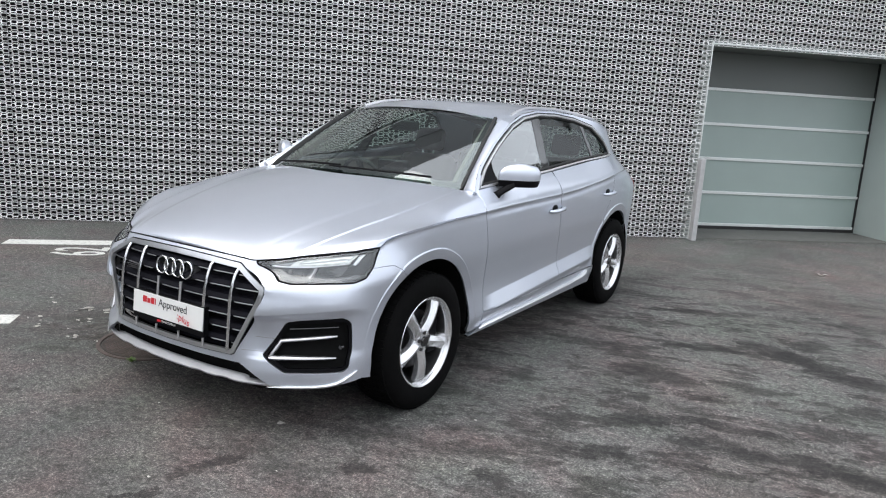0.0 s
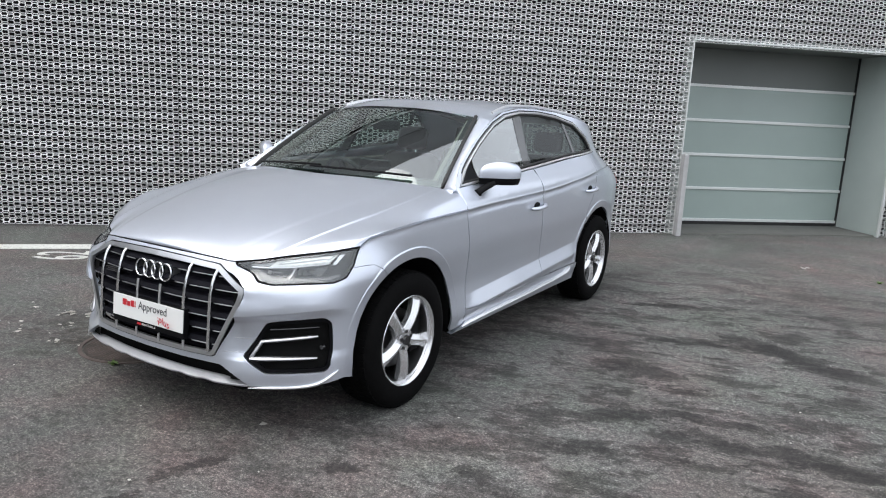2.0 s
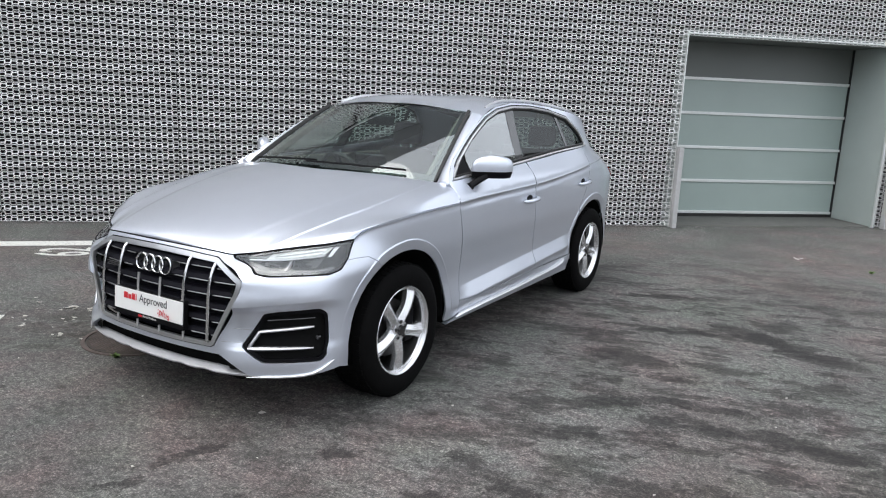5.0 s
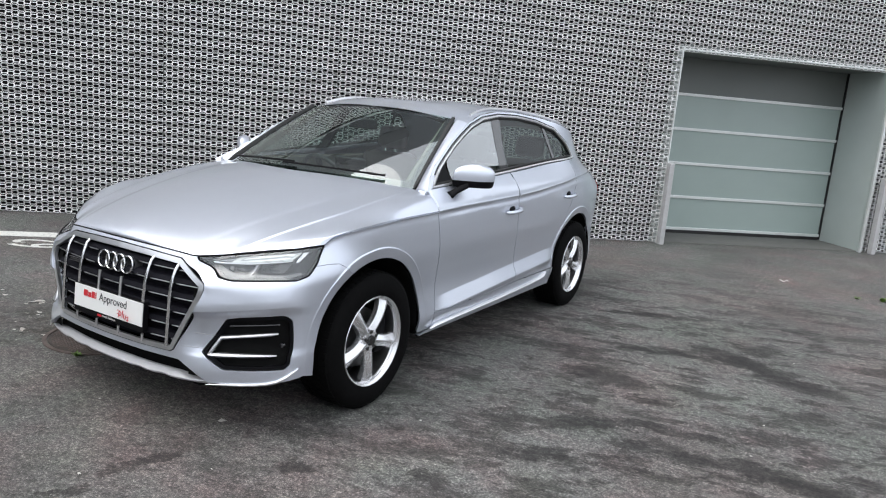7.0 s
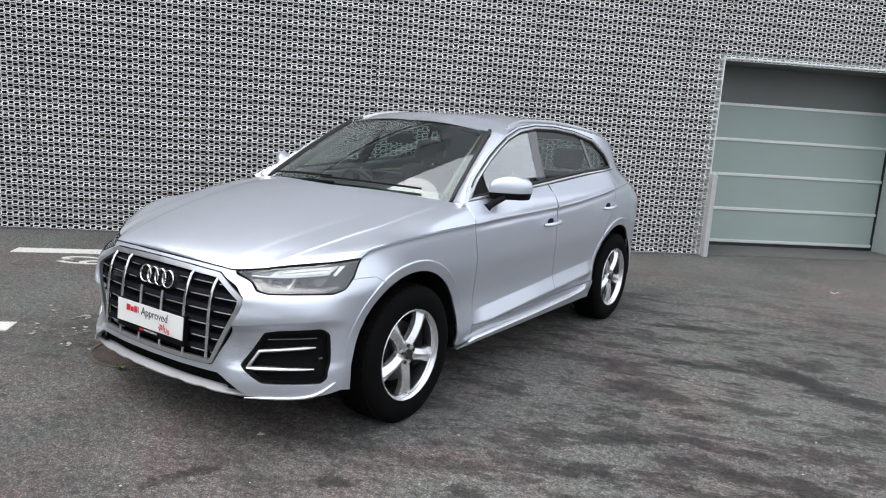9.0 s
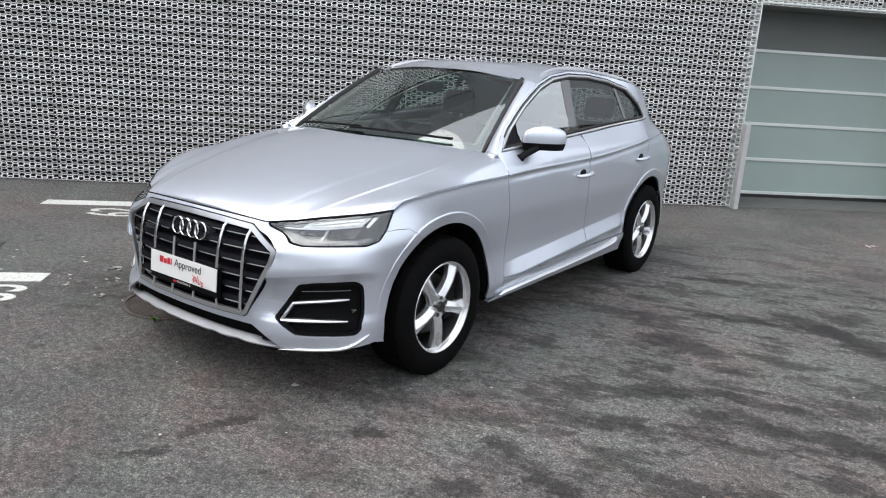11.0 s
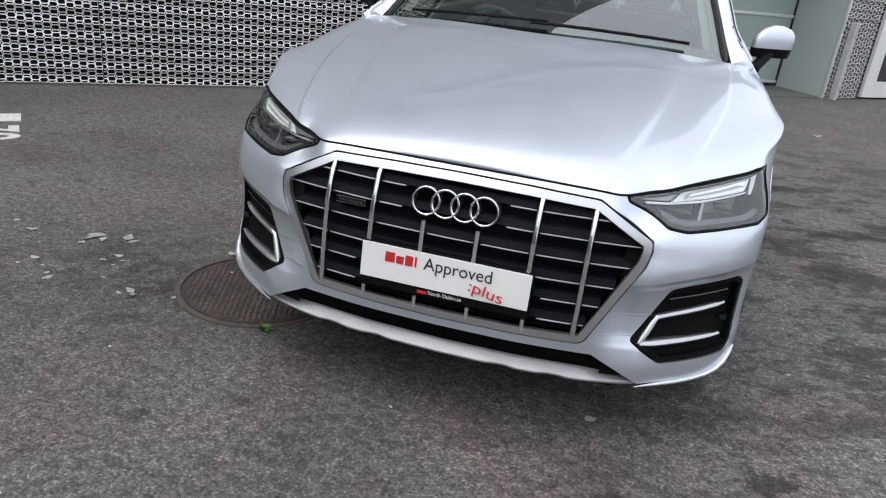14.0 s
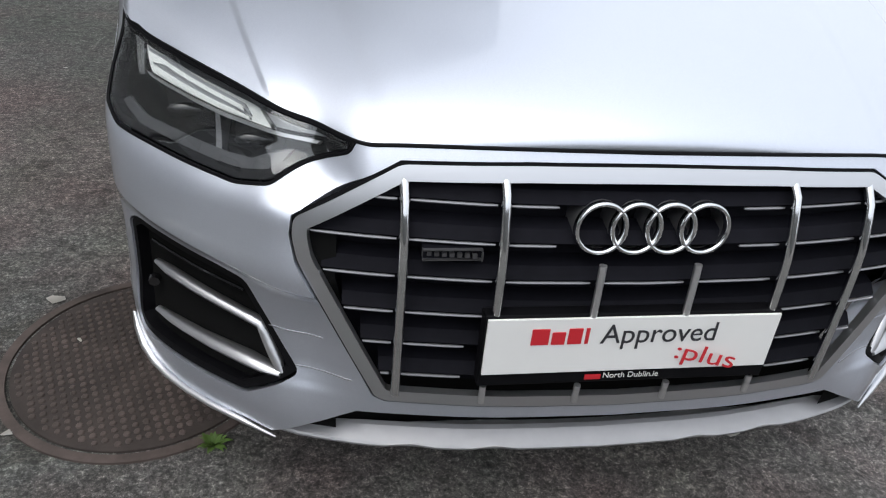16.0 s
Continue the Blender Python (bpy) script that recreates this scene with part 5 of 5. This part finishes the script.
def crown(y):
    return float(np.interp(y, [1.0, 1.12, 1.4, 1.8, 2.2, 2.6, 3.0, 3.35], [1.535, 1.557, 1.612, 1.637, 1.633, 1.603, 1.552, 1.485]))


TOPF = pchip([p[0] for p in TOP], [p[1] for p in TOP])


def edge_pt(y):
    return skin(at_y(y), TOPF(y))


def ws_top(x):
    return 1.11 + .075 * (x / .585) ** 2


def roof(s, b2):
    """s from -1 to 1 across, b2 along."""
    y0 = ws_top(s * .585)
    y = y0 + (3.38 - y0) * b2
    e = edge_pt(y)
    q = abs(s)
    x = e.x * s
    k = (1 - q ** 2.4)
    z = e.z + (crown(y) - e.z) * (k + .18 * (1 - q) * q)
    return Vector((x, y, z))


rows = [[roof(-1 + 2 * j / 40, (i / 40)) for j in range(41)] for i in range(41)]
loft("roof", rows, M_PAINT, car)
# windscreen with its black edge, and the front pillars
WSL = [Vector(p) for p in ((.752, .515, 1.105), (.71, .69, 1.222), (.668, .87, 1.338), (.626, 1.04, 1.44), (.590, 1.172, 1.517))]
WSC = [Vector(p) for p in ((0, .275, 1.140), (0, .49, 1.265), (0, .71, 1.375), (0, .92, 1.475), (0, 1.112, 1.553))]


_T5 = np.linspace(0, 1, 5)
_WC = [np.polyfit(_T5, [p[k] for p in WSC], 2) for k in (1, 2)]
_WL = [np.polyfit(_T5, [p[k] for p in WSL], 2) for k in (0, 1, 2)]


def screen(s, t):
    """The windscreen: s from -1 to 1 across, t from the cowl to the roof; bowed across and along."""
    cy, cz = (float(np.polyval(k, t)) for k in _WC)
    ax, ay, az = (float(np.polyval(k, t)) for k in _WL)
    q = s * s
    return Vector((ax * s, cy + (ay - cy) * q, cz + (az - cz) * q))


loft("windscreen", [[screen(-1 + 2 * j / 32, i / 20) for j in range(33)] for i in range(21)], M_GLASS, car, "clear windscreen")
panel("screen_band", [(-1, 0), (1, 0), (1, 1), (-1, 1)], lambda s, t: screen(s, t) + Vector((0, .004, -.004)), M_GLOSS, car, holes=[[(-.955, .085), (.955, .085), (.945, .955), (-.945, .955)]], step=.06, edge=.04, gap=0, rim=0, label="black border of the windscreen")
DLOF = pchip([p[0] for p in DLO[:9]], [p[1] for p in DLO[:9]])
for mm in (False, True):
    rows = []
    for i in range(25):
        t = i / 24
        a = screen(1, t) + Vector((.004, -.004, .003))
        a0 = a
        y = float(np.interp(t, [0, .25, .5, .75, 1], [.555, .735, .925, 1.10, 1.24]))
        e = skin(at_y(y), DLOF(y) + .010)
        a = a.lerp(e, .24)
        row = []
        for j in range(11):
            s = j / 10
            p = a.lerp(e, s)
            row.append(p + Vector((.55, -.55, .55)) * (.018 * (1 - (2 * s - 1) ** 2) * (1 - .3 * t)) + Vector((.003, 0, 0)) * s)
        rows.append([Vector((-p.x, p.y, p.z)) for p in row] if mm else row)
    base = rows[0]
    sg = -1 if mm else 1
    edge = [bonnet(sg * (.83 + .17 * k / 10), 1.0) for k in range(11)]
    corner = [edge]
    for f in (.25, .5, .75):
        mid = []
        for k in range(11):
            q = edge[k].lerp(base[k], f)
            sx = skin(at_y(q.y), q.z).x
            mid.append(Vector((sg * (abs(q.x) + (sx - abs(q.x)) * (k / 10) ** 2), q.y, q.z)))
        corner.append(mid)
    corner.append(base)
    loft("scuttle_corner", corner, M_PAINT, car)
    loft("windscreen_pillar", rows, M_PAINT, car)
    tube("screen_seal", [screen(1.0, .02 + .98 * i / 16) + Vector((.010, .0, .001)) for i in range(17)], [.006] + [.014] * 16, M_RUBBER, car, mirror=mm, res=6)
# cowl and wipers
rows = []
for i in range(21):
    s = -1 + 2 * i / 20
    q = abs(s)
    y = .285 + .225 * q ** 2
    rows.append([Vector((s * .75, y - .03, 1.143 - .045 * q ** 2)), Vector((s * .75, y + .02, 1.125 - .04 * q ** 2)), Vector((s * .75, y + .07, 1.155 - .03 * q ** 2))])
loft("cowl", rows, M_BLACK, car)
for x0, x1 in ((-.62, .02), (-.05, .60)):
    tube("wiper", [screen(x0 / .75 + (x1 - x0) / .75 * k / 8, .055 + .02 * k / 8) + Vector((0, -.018, .018)) for k in range(9)], .008, M_BLACK, car, "black wiper blade", flat=.8)
# roof rails
for mm in (False, True):
    pts = []
    for i in range(17):
        y = 1.34 + (2.95 - 1.34) * i / 16
        e = edge_pt(y)
        r = roof(.94, (y - 1.17) / (3.38 - 1.17))
        lift = .008 * min(step01(i, 0, 2.5), step01(16 - i, 0, 2.5)) + .004
        pts.append(r + Vector((0, 0, lift)))
    tube("roof_rail", pts, .009, M_SATIN, car, "bright silver roof rail", mirror=mm, flat=1.1)
# rear glass
rows = []
for i in range(9):
    t = i / 8
    rows.append([Vector(((.60 + .14 * t) * s, 3.36 + .34 * t - .10 * s * s, crown(3.35) - .02 - .42 * t - .05 * s * s)) for s in np.linspace(-1, 1, 13)])
loft("rear_screen", rows, M_TINT, car, "dark rear screen")


# --- handles and mirrors ---
def handle(y, z, mm):
    h = new("door_handle")
    h.parent = doors[0 if y < 2 else 1][1 if mm else 0]
    h["label"] = "silver bow door handle"
    p0 = skin(at_y(y), z)
    pts = [skin(at_y(y + d), z + .006 * d / .1) + Vector((o, 0, 0)) for d, o in ((-.105, .004), (-.095, .022), (-.06, .036), (0, .040), (.06, .036), (.095, .022), (.105, .004))]
    tube("grip", pts, [.010, .014, .016, .016, .016, .014, .010], M_PAINT, h, mirror=mm, flat=.9)
    bm = bmesh.new()
    bmesh.ops.create_uvsphere(bm, u_segments=20, v_segments=10, radius=1, matrix=Matrix.Translation(((-1 if mm else 1) * (p0.x - .004), y - .01, z + .012)) @ Matrix.Diagonal((.007, .058, .026, 1)))
    part("bowl", bm, M_BLACK, h, smooth=True)


for mm in (False, True):
    handle(1.51, .932, mm)
    handle(2.53, .975, mm)


def mirror(mm):
    h = new("door_mirror")
    h.parent = car
    h["label"] = "silver door mirror with a black lower shell"
    sg = -1 if mm else 1

    def shell(z0, z1, grow, mname, m, label):
        """A rounded housing, cut level between two heights."""
        rows = []
        k = 28
        for i in range(9):
            z = z0 + (z1 - z0) * i / 8
            t = (z - 1.17) / .1005
            if t > 0:
                s = math.sqrt(max(1 - min(t, 1) ** 3.8, 0.004))
            else:
                s = 1 - .16 * (-t * 1.6) ** 1.6
            row = []
            for j in range(k):
                a = 2 * math.pi * j / k
                ca, sa = math.cos(a), math.sin(a)
                ex = abs(ca) ** .46 * (1 if ca > 0 else -1)
                ey = abs(sa) ** .75 * (1 if sa > 0 else -1)
                front_k = 1.0 if sa < 0 else .55
                x = .963 + .096 * ex * s * grow + .008 * t
                y = .868 + .075 * ey * s * grow * front_k + .072 * ex * s * grow
                row.append(Vector((sg * x, y, z)))
            rows.append(row)
        ob = loft(mname, rows, m, h, label, closed=True, smooth=45)
        return rows
    top = shell(1.172, 1.269, 1.0, "cap", M_PAINT, "silver mirror cap")
    low = shell(1.132, 1.170, .985, "lower_shell", M_BLACK, "black lower mirror shell")
    for nm, row, m in (("cap_top", top[-1], M_PAINT), ("shell_floor", low[0], M_BLACK), ("shell_lid", low[-1], M_BLACK)):
        c = sum(row, Vector()) / len(row)
        pydata(nm, row + [c], [(i, (i + 1) % len(row), len(row)) for i in range(len(row))], m, h)
    pts = [skin(at_y(.70), 1.085), Vector((.885, .71, 1.08)), Vector((.91, .745, 1.105)), Vector((.945, .810, 1.145))]
    tube("foot", pts, [.034, .030, .026, .030], M_BLACK, h, "black mirror foot", mirror=mm, flat=.7)
    bm = bmesh.new()
    add_box(bm, -.085, .075, -.003, .003, 1.142, 1.24, .003, pose(.972, .905, 0, 0, 0, 42))
    if mm:
        for v in bm.verts:
            v.co.x = -v.co.x
    part("mirror_glass", bm, M_CHROME, h, "mirror glass")


mirror(False)
mirror(True)


# --- wheels ---
def wheel(x, y):
    w = new("wheel")
    w.parent = car
    w["label"] = "five-spoke silver alloy wheel with a black tyre"
    sg = 1 if x > 0 else -1
    w.matrix_local = pose(x, y, .362, 0, 0, 0 if sg > 0 else 180)
    # local x points outwards
    prof = [(-.115, .235), (-.118, .262), (-.120, .30), (-.112, .335), (-.098, .355), (-.07, .364), (0, .366), (.07, .364), (.096, .356), (.111, .338), (.119, .305), (.118, .275), (.113, .252), (.106, .240), (.09, .228)]
    k = 72
    bm = bmesh.new()
    rings = []
    for i in range(k):
        a = 2 * math.pi * i / k
        rings.append([bm.verts.new((px, r * math.cos(a), r * math.sin(a))) for px, r in prof])
    for i in range(k):
        for j in range(len(prof) - 1):
            bm.faces.new((rings[i][j], rings[i][j + 1], rings[(i + 1) % k][j + 1], rings[(i + 1) % k][j]))
    ty = part("tyre", bm, M_TYRE, w, "black tyre", smooth=50)
    # tread blocks
    v, f = [], []
    for i in range(64):
        for x0, x1, sh in ((-.098, -.06, .0), (-.052, -.008, .5), (.0, .044, .0), (.052, .092, .5)):
            a0, a1 = 2 * math.pi * (i + sh) / 64, 2 * math.pi * (i + sh + .8) / 64
            n0 = len(v)
            for aa in (a0, a1):
                for xx in (x0, x1):
                    rr = .3685 - .10 * max(abs(xx) - .06, 0) ** 1.0
                    for r in (rr - .012, rr):
                        v.append((xx, r * math.cos(aa), r * math.sin(aa)))
            f += [(n0 + 1, n0 + 3, n0 + 7, n0 + 5), (n0, n0 + 1, n0 + 5, n0 + 4), (n0 + 2, n0 + 6, n0 + 7, n0 + 3), (n0, n0 + 2, n0 + 3, n0 + 1), (n0 + 4, n0 + 5, n0 + 7, n0 + 6)]
    tr = pydata("tread", v, f, M_TYRE, ty)
    tr["kind"] = "stuff"
    # rim barrel and lip
    bm = bmesh.new()
    prof = [(.075, .224), (.097, .230), (.104, .237), (.110, .243), (.113, .241), (.110, .235), (.104, .229), (.090, .226)]
    rings = []
    for i in range(k):
        a = 2 * math.pi * i / k
        rings.append([bm.verts.new((px, r * math.cos(a), r * math.sin(a))) for px, r in prof])
    for i in range(k):
        for j in range(len(prof) - 1):
            bm.faces.new((rings[i][j], rings[i][j + 1], rings[(i + 1) % k][j + 1], rings[(i + 1) % k][j]))
    rm = part("rim", bm, M_RIM, w, "silver alloy rim", smooth=45)
    bm = bmesh.new()
    rings = []
    for i in range(k):
        a = 2 * math.pi * i / k
        rings.append([bm.verts.new((px, r * math.cos(a), r * math.sin(a))) for px, r in ((-.10, .232), (.02, .214), (.078, .2245))])
    for i in range(k):
        for j in range(2):
            bm.faces.new((rings[i][j], rings[i][j + 1], rings[(i + 1) % k][j + 1], rings[(i + 1) % k][j]))
    part("barrel", bm, M_DISC, rm, "shaded grey inner barrel", smooth=45)
    # spokes: broad arms that widen to the rim, with a groove down the middle
    for q in range(5):
        ang = 2 * math.pi * q / 5 + radians(39)
        rows = []
        for i in range(9):
            t = i / 8
            r = .045 + (.234 - .045) * t
            hw = .036 - .005 * math.sin(math.pi * min(t * 1.4, 1)) + .018 * max(t - .70, 0) / .30 * t
            xf = .086 + .012 * math.sin(math.pi * t) - .002 * t
            row = []
            for s, d in ((-1, -.045), (-1, -.016), (-.90, -.011), (-.14, .006), (.10, .006), (.90, -.013), (1, -.018), (1, -.045)):
                yy, zz = s * hw, r
                row.append(Vector((xf + d, yy * math.cos(ang) - zz * math.sin(ang), yy * math.sin(ang) + zz * math.cos(ang))))
            rows.append(row)
        loft("spoke", rows, M_RIM, rm, smooth=12)
    bm = bmesh.new()
    bmesh.ops.create_cone(bm, cap_ends=True, segments=32, radius1=.066, radius2=.056, depth=.034, matrix=Matrix.Translation((.074, 0, 0)) @ Matrix.Rotation(radians(90), 4, 'Y'))
    part("hub", bm, M_RIM, rm, smooth=30)
    bm = bmesh.new()
    bmesh.ops.create_cone(bm, cap_ends=True, segments=32, radius1=.031, radius2=.026, depth=.014, matrix=Matrix.Translation((.095, 0, 0)) @ Matrix.Rotation(radians(90), 4, 'Y'))
    part("hub_cap", bm, M_GLOSS, rm, "gloss black hub cap", smooth=30)
    for q in range(5):
        a = 2 * math.pi * (q + .5) / 5 + radians(39)
        bm = bmesh.new()
        bmesh.ops.create_cone(bm, cap_ends=True, segments=6, radius1=.0115, radius2=.0105, depth=.02, matrix=Matrix.Translation((.086, -.047 * math.sin(a), .047 * math.cos(a))) @ Matrix.Rotation(radians(90), 4, 'Y'))
        part("wheel_bolt", bm, M_GLOSS, rm, "black wheel bolt")
    bm = bmesh.new()
    bmesh.ops.create_cone(bm, cap_ends=True, segments=48, radius1=.16, radius2=.16, depth=.03, matrix=Matrix.Translation((.0, 0, 0)) @ Matrix.Rotation(radians(90), 4, 'Y'))
    part("brake_disc", bm, M_DISC, w, "steel brake disc", smooth=30)
    bm = bmesh.new()
    add_box(bm, -.05, .06, .08, .17, -.10, .10, .012)
    part("brake_caliper", bm, M_BLACK, w)
    bm = bmesh.new()
    bmesh.ops.create_cone(bm, cap_ends=True, segments=40, radius1=.205, radius2=.205, depth=.02, matrix=Matrix.Translation((-.06, 0, 0)) @ Matrix.Rotation(radians(90), 4, 'Y'))
    part("back_plate", bm, M_LINER, w)


for x in (.815, -.815):
    for y in (0.0, 2.82):
        wheel(x, y)


# --- cabin ---
def cabin():
    rows = []
    for i in range(17):
        s = -1 + 2 * i / 16
        q = s * s
        x = s * .72
        rows.append([Vector((x, .34 + .16 * q, 1.10 - .02 * q)), Vector((x, .62 + .08 * q, 1.13)), Vector((x, .80, 1.125)), Vector((x, .92, 1.09)), Vector((x, .96, 1.00)), Vector((x, .93, .80)), Vector((x, .9, .55))])
    loft("dashboard", rows, M_DASH, car, "dark dashboard", smooth=40)
    bm = bmesh.new()
    add_box(bm, -.14, .14, .90, 1.6, .5, .86, .03)
    part("centre_console", bm, M_DASH, car)
    bm = bmesh.new()
    add_box(bm, -.13, .13, .885, .905, 1.05, 1.21, .01)
    part("centre_display", bm, M_GLOSS, car, "upright dark display on the dashboard")
    sw = new("steering_wheel")
    sw.parent = car
    sw.matrix_local = pose(-.37, 1.06, 1.02, -62, 0, 0)
    bm = bmesh.new()
    rings = []
    for i in range(40):
        a = 2 * math.pi * i / 40
        rings.append([bm.verts.new(((.18 + .016 * math.cos(t)) * math.cos(a), (.18 + .016 * math.cos(t)) * math.sin(a), .016 * math.sin(t))) for t in [2 * math.pi * k / 8 for k in range(8)]])
    for i in range(40):
        for k in range(8):
            bm.faces.new((rings[i][k], rings[i][(k + 1) % 8], rings[(i + 1) % 40][(k + 1) % 8], rings[(i + 1) % 40][k]))
    part("wheel_ring", bm, M_DASH, sw, smooth=True)
    bm = bmesh.new()
    add_box(bm, -.17, .17, -.022, .022, -.012, .012, .008)
    add_box(bm, -.022, .022, -.17, 0, -.012, .012, .008)
    add_box(bm, -.07, .07, -.06, .06, -.02, .025, .02)
    part("spokes", bm, M_DASH, sw, smooth=40)

    def seat(x, y, wide=.25):
        st = new("seat")
        st.parent = car
        st["label"] = "dark brown leather seat"
        st.matrix_local = pose(x, y, 0)
        bm = bmesh.new()
        add_box(bm, -wide, wide, -.25, .28, .50, .68, .06)
        part("cushion", bm, M_SEAT, st, smooth=60)
        bm = bmesh.new()
        add_box(bm, -wide, wide, -.07, .07, 0, .60, .06, pose(0, .27, .62, -16, 0, 0))
        part("backrest", bm, M_SEAT, st, smooth=60)
        bm = bmesh.new()
        add_box(bm, -.13, .13, -.05, .05, .62, .80, .04, pose(0, .27, .62, -14, 0, 0))
        part("headrest", bm, M_SEAT, st, smooth=60)
        for dx in (-.05, .05):
            tube("headrest_post", [pose(0, .27, .62, -14, 0, 0) @ Vector((dx, 0, zz)) for zz in (.56, .66)], .006, M_CHROME, st, res=6)
    seat(-.37, 1.45)
    seat(.37, 1.45)
    seat(-.40, 2.42)
    seat(.0, 2.42, .14)
    seat(.40, 2.42)
    for mm in (False, True):
        sg = -1 if mm else 1
        bm = bmesh.new()
        add_box(bm, min(sg * .70, sg * .80), max(sg * .70, sg * .80), .62, 2.7, .40, 1.14, .03)
        part("door_lining", bm, M_BEIGE, car, "pale door lining", smooth=40)
    rows = [[roof(-.93 + 1.86 * j / 16, .02 + .96 * i / 16) + Vector((0, 0, -.035)) for j in range(17)] for i in range(17)]
    loft("headlining", rows, M_BEIGE, car, "pale headlining")
    for mm in (False, True):
        loft("pillar_lining", [[screen((-1 if mm else 1) * s2, .03 + .95 * i / 14) + Vector((0, .02 + d, -.012 - .5 * d)) for s2, d in ((.985, 0), (.93, 0), (.90, .012), (.90, .05), (.985, .07))] for i in range(15)], M_BEIGE, car, "pale lining of the windscreen pillar", smooth=40)
    bm = bmesh.new()
    add_box(bm, -.11, .11, 1.0, 1.02, 1.40, 1.47, .008)
    part("interior_mirror", bm, M_GLOSS, car, "black interior mirror")
    bm = bmesh.new()
    add_box(bm, -.78, .78, .5, 3.6, .36, .42, .02)
    add_box(bm, -.70, .70, 2.95, 3.55, .42, .95, .02)
    part("cabin_floor", bm, M_DASH, car)


cabin()


# ---- small things on the ground ----
def weed(x, y, size, count, seed, label):
    rnd = random.Random(seed)
    t = thing("weed", label, "weed", pose(x, y, 0))
    v, f = [], []
    for i in range(count):
        a, ln, lean = rnd.uniform(0, 6.28), size * rnd.uniform(.5, 1), rnd.uniform(.4, 1.3)
        w = .10 * ln + .0015
        d, s = Vector((math.cos(a), math.sin(a), 0)), Vector((-math.sin(a), math.cos(a), 0))
        base = d * rnd.uniform(0, size * .3)
        n0 = len(v)
        for k in range(5):
            q = k / 4
            p = base + d * ln * math.sin(lean) * q + Vector((0, 0, ln * math.cos(lean * q) * q * .9 + .002))
            ww = w * math.sin(math.pi * (.15 + .82 * q))
            v += [p - s * ww, p + s * ww + Vector((0, 0, ww * .3))]
        f += [(n0 + 2 * k, n0 + 2 * k + 1, n0 + 2 * k + 3, n0 + 2 * k + 2) for k in range(4)]
    ob = pydata("foliage", v, f, M_LEAF, t, smooth=True)
    ob["kind"] = "stuff"


weed(-.757, -.585, .036, 55, 3, "small bright green weed growing beside the manhole cover")
# these two green tufts stand in for flat brownish leaf litter
weed(3.28, 5.55, .06, 40, 5, "low green blades standing in for flat brownish leaf litter")
weed(3.05, 5.45, .045, 20, 6, "low green blades standing in for flat brownish leaf litter")


def leaf(x, y, size, seed, material=None):
    rnd = random.Random(seed)
    bm = bmesh.new()
    k = 9
    c = bm.verts.new((0, 0, .006 + size * .08))
    ring = []
    for i in range(k):
        a = 2 * math.pi * i / k
        r = size * rnd.uniform(.55, 1.05)
        ring.append(bm.verts.new((r * math.cos(a), r * .6 * math.sin(a), max(.0025, .003 + rnd.uniform(0, size * .22)))))
    top = [bm.faces.new((c, ring[i], ring[(i + 1) % k])) for i in range(k)]
    bmesh.ops.solidify(bm, geom=top, thickness=.0012)
    ob = part("dry_leaf", bm, material or M_DRYLEAF, smooth=60)
    ob.matrix_world = pose(x, y, .001, 0, 0, rnd.uniform(0, 360))
    tagged(ob, "crumpled pale dry leaf lying on the asphalt", "leaf", "leaves on the asphalt")


LEAVES = [(-1.885, -.155, .050), (-1.90, -.20, .030), (-1.835, -.17, .034), (-1.742, -.110, .046), (-1.70, -.128, .030), (-2.18, -.235, .036), (-2.318, -.182, .016), (-1.882, -.25, .024), (-1.65, -.293, .024), (-1.68, -.36, .026), (-1.60, -.33, .016), (-1.929, -.475, .026), (-1.745, -.602, .026), (-1.78, -.57, .015),
          (-1.39, -.55, .030), (-1.36, -.575, .018), (-1.205, -.523, .018), (-1.24, -.03, .030), (-1.134, -.204, .014), (-1.415, -.586, .016), (-2.81, -.438, .022), (-2.626, -.543, .018), (-2.363, -.752, .026), (-1.721, -.937, .018), (-1.95, -.55, .014), (-1.85, -.52, .013), (-1.56, -.50, .012), (.504, -.635, .03), (2.316, 5.70, .05), (2.36, 5.76, .04)]
rnd = random.Random(8)
LEAVES += [(rnd.uniform(-2.2, 3.0), rnd.uniform(-1.7, 3.4), rnd.uniform(.007, .013)) for i in range(26)]
for i, (x, y, s) in enumerate(LEAVES):
    leaf(x, y, s, 40 + i)
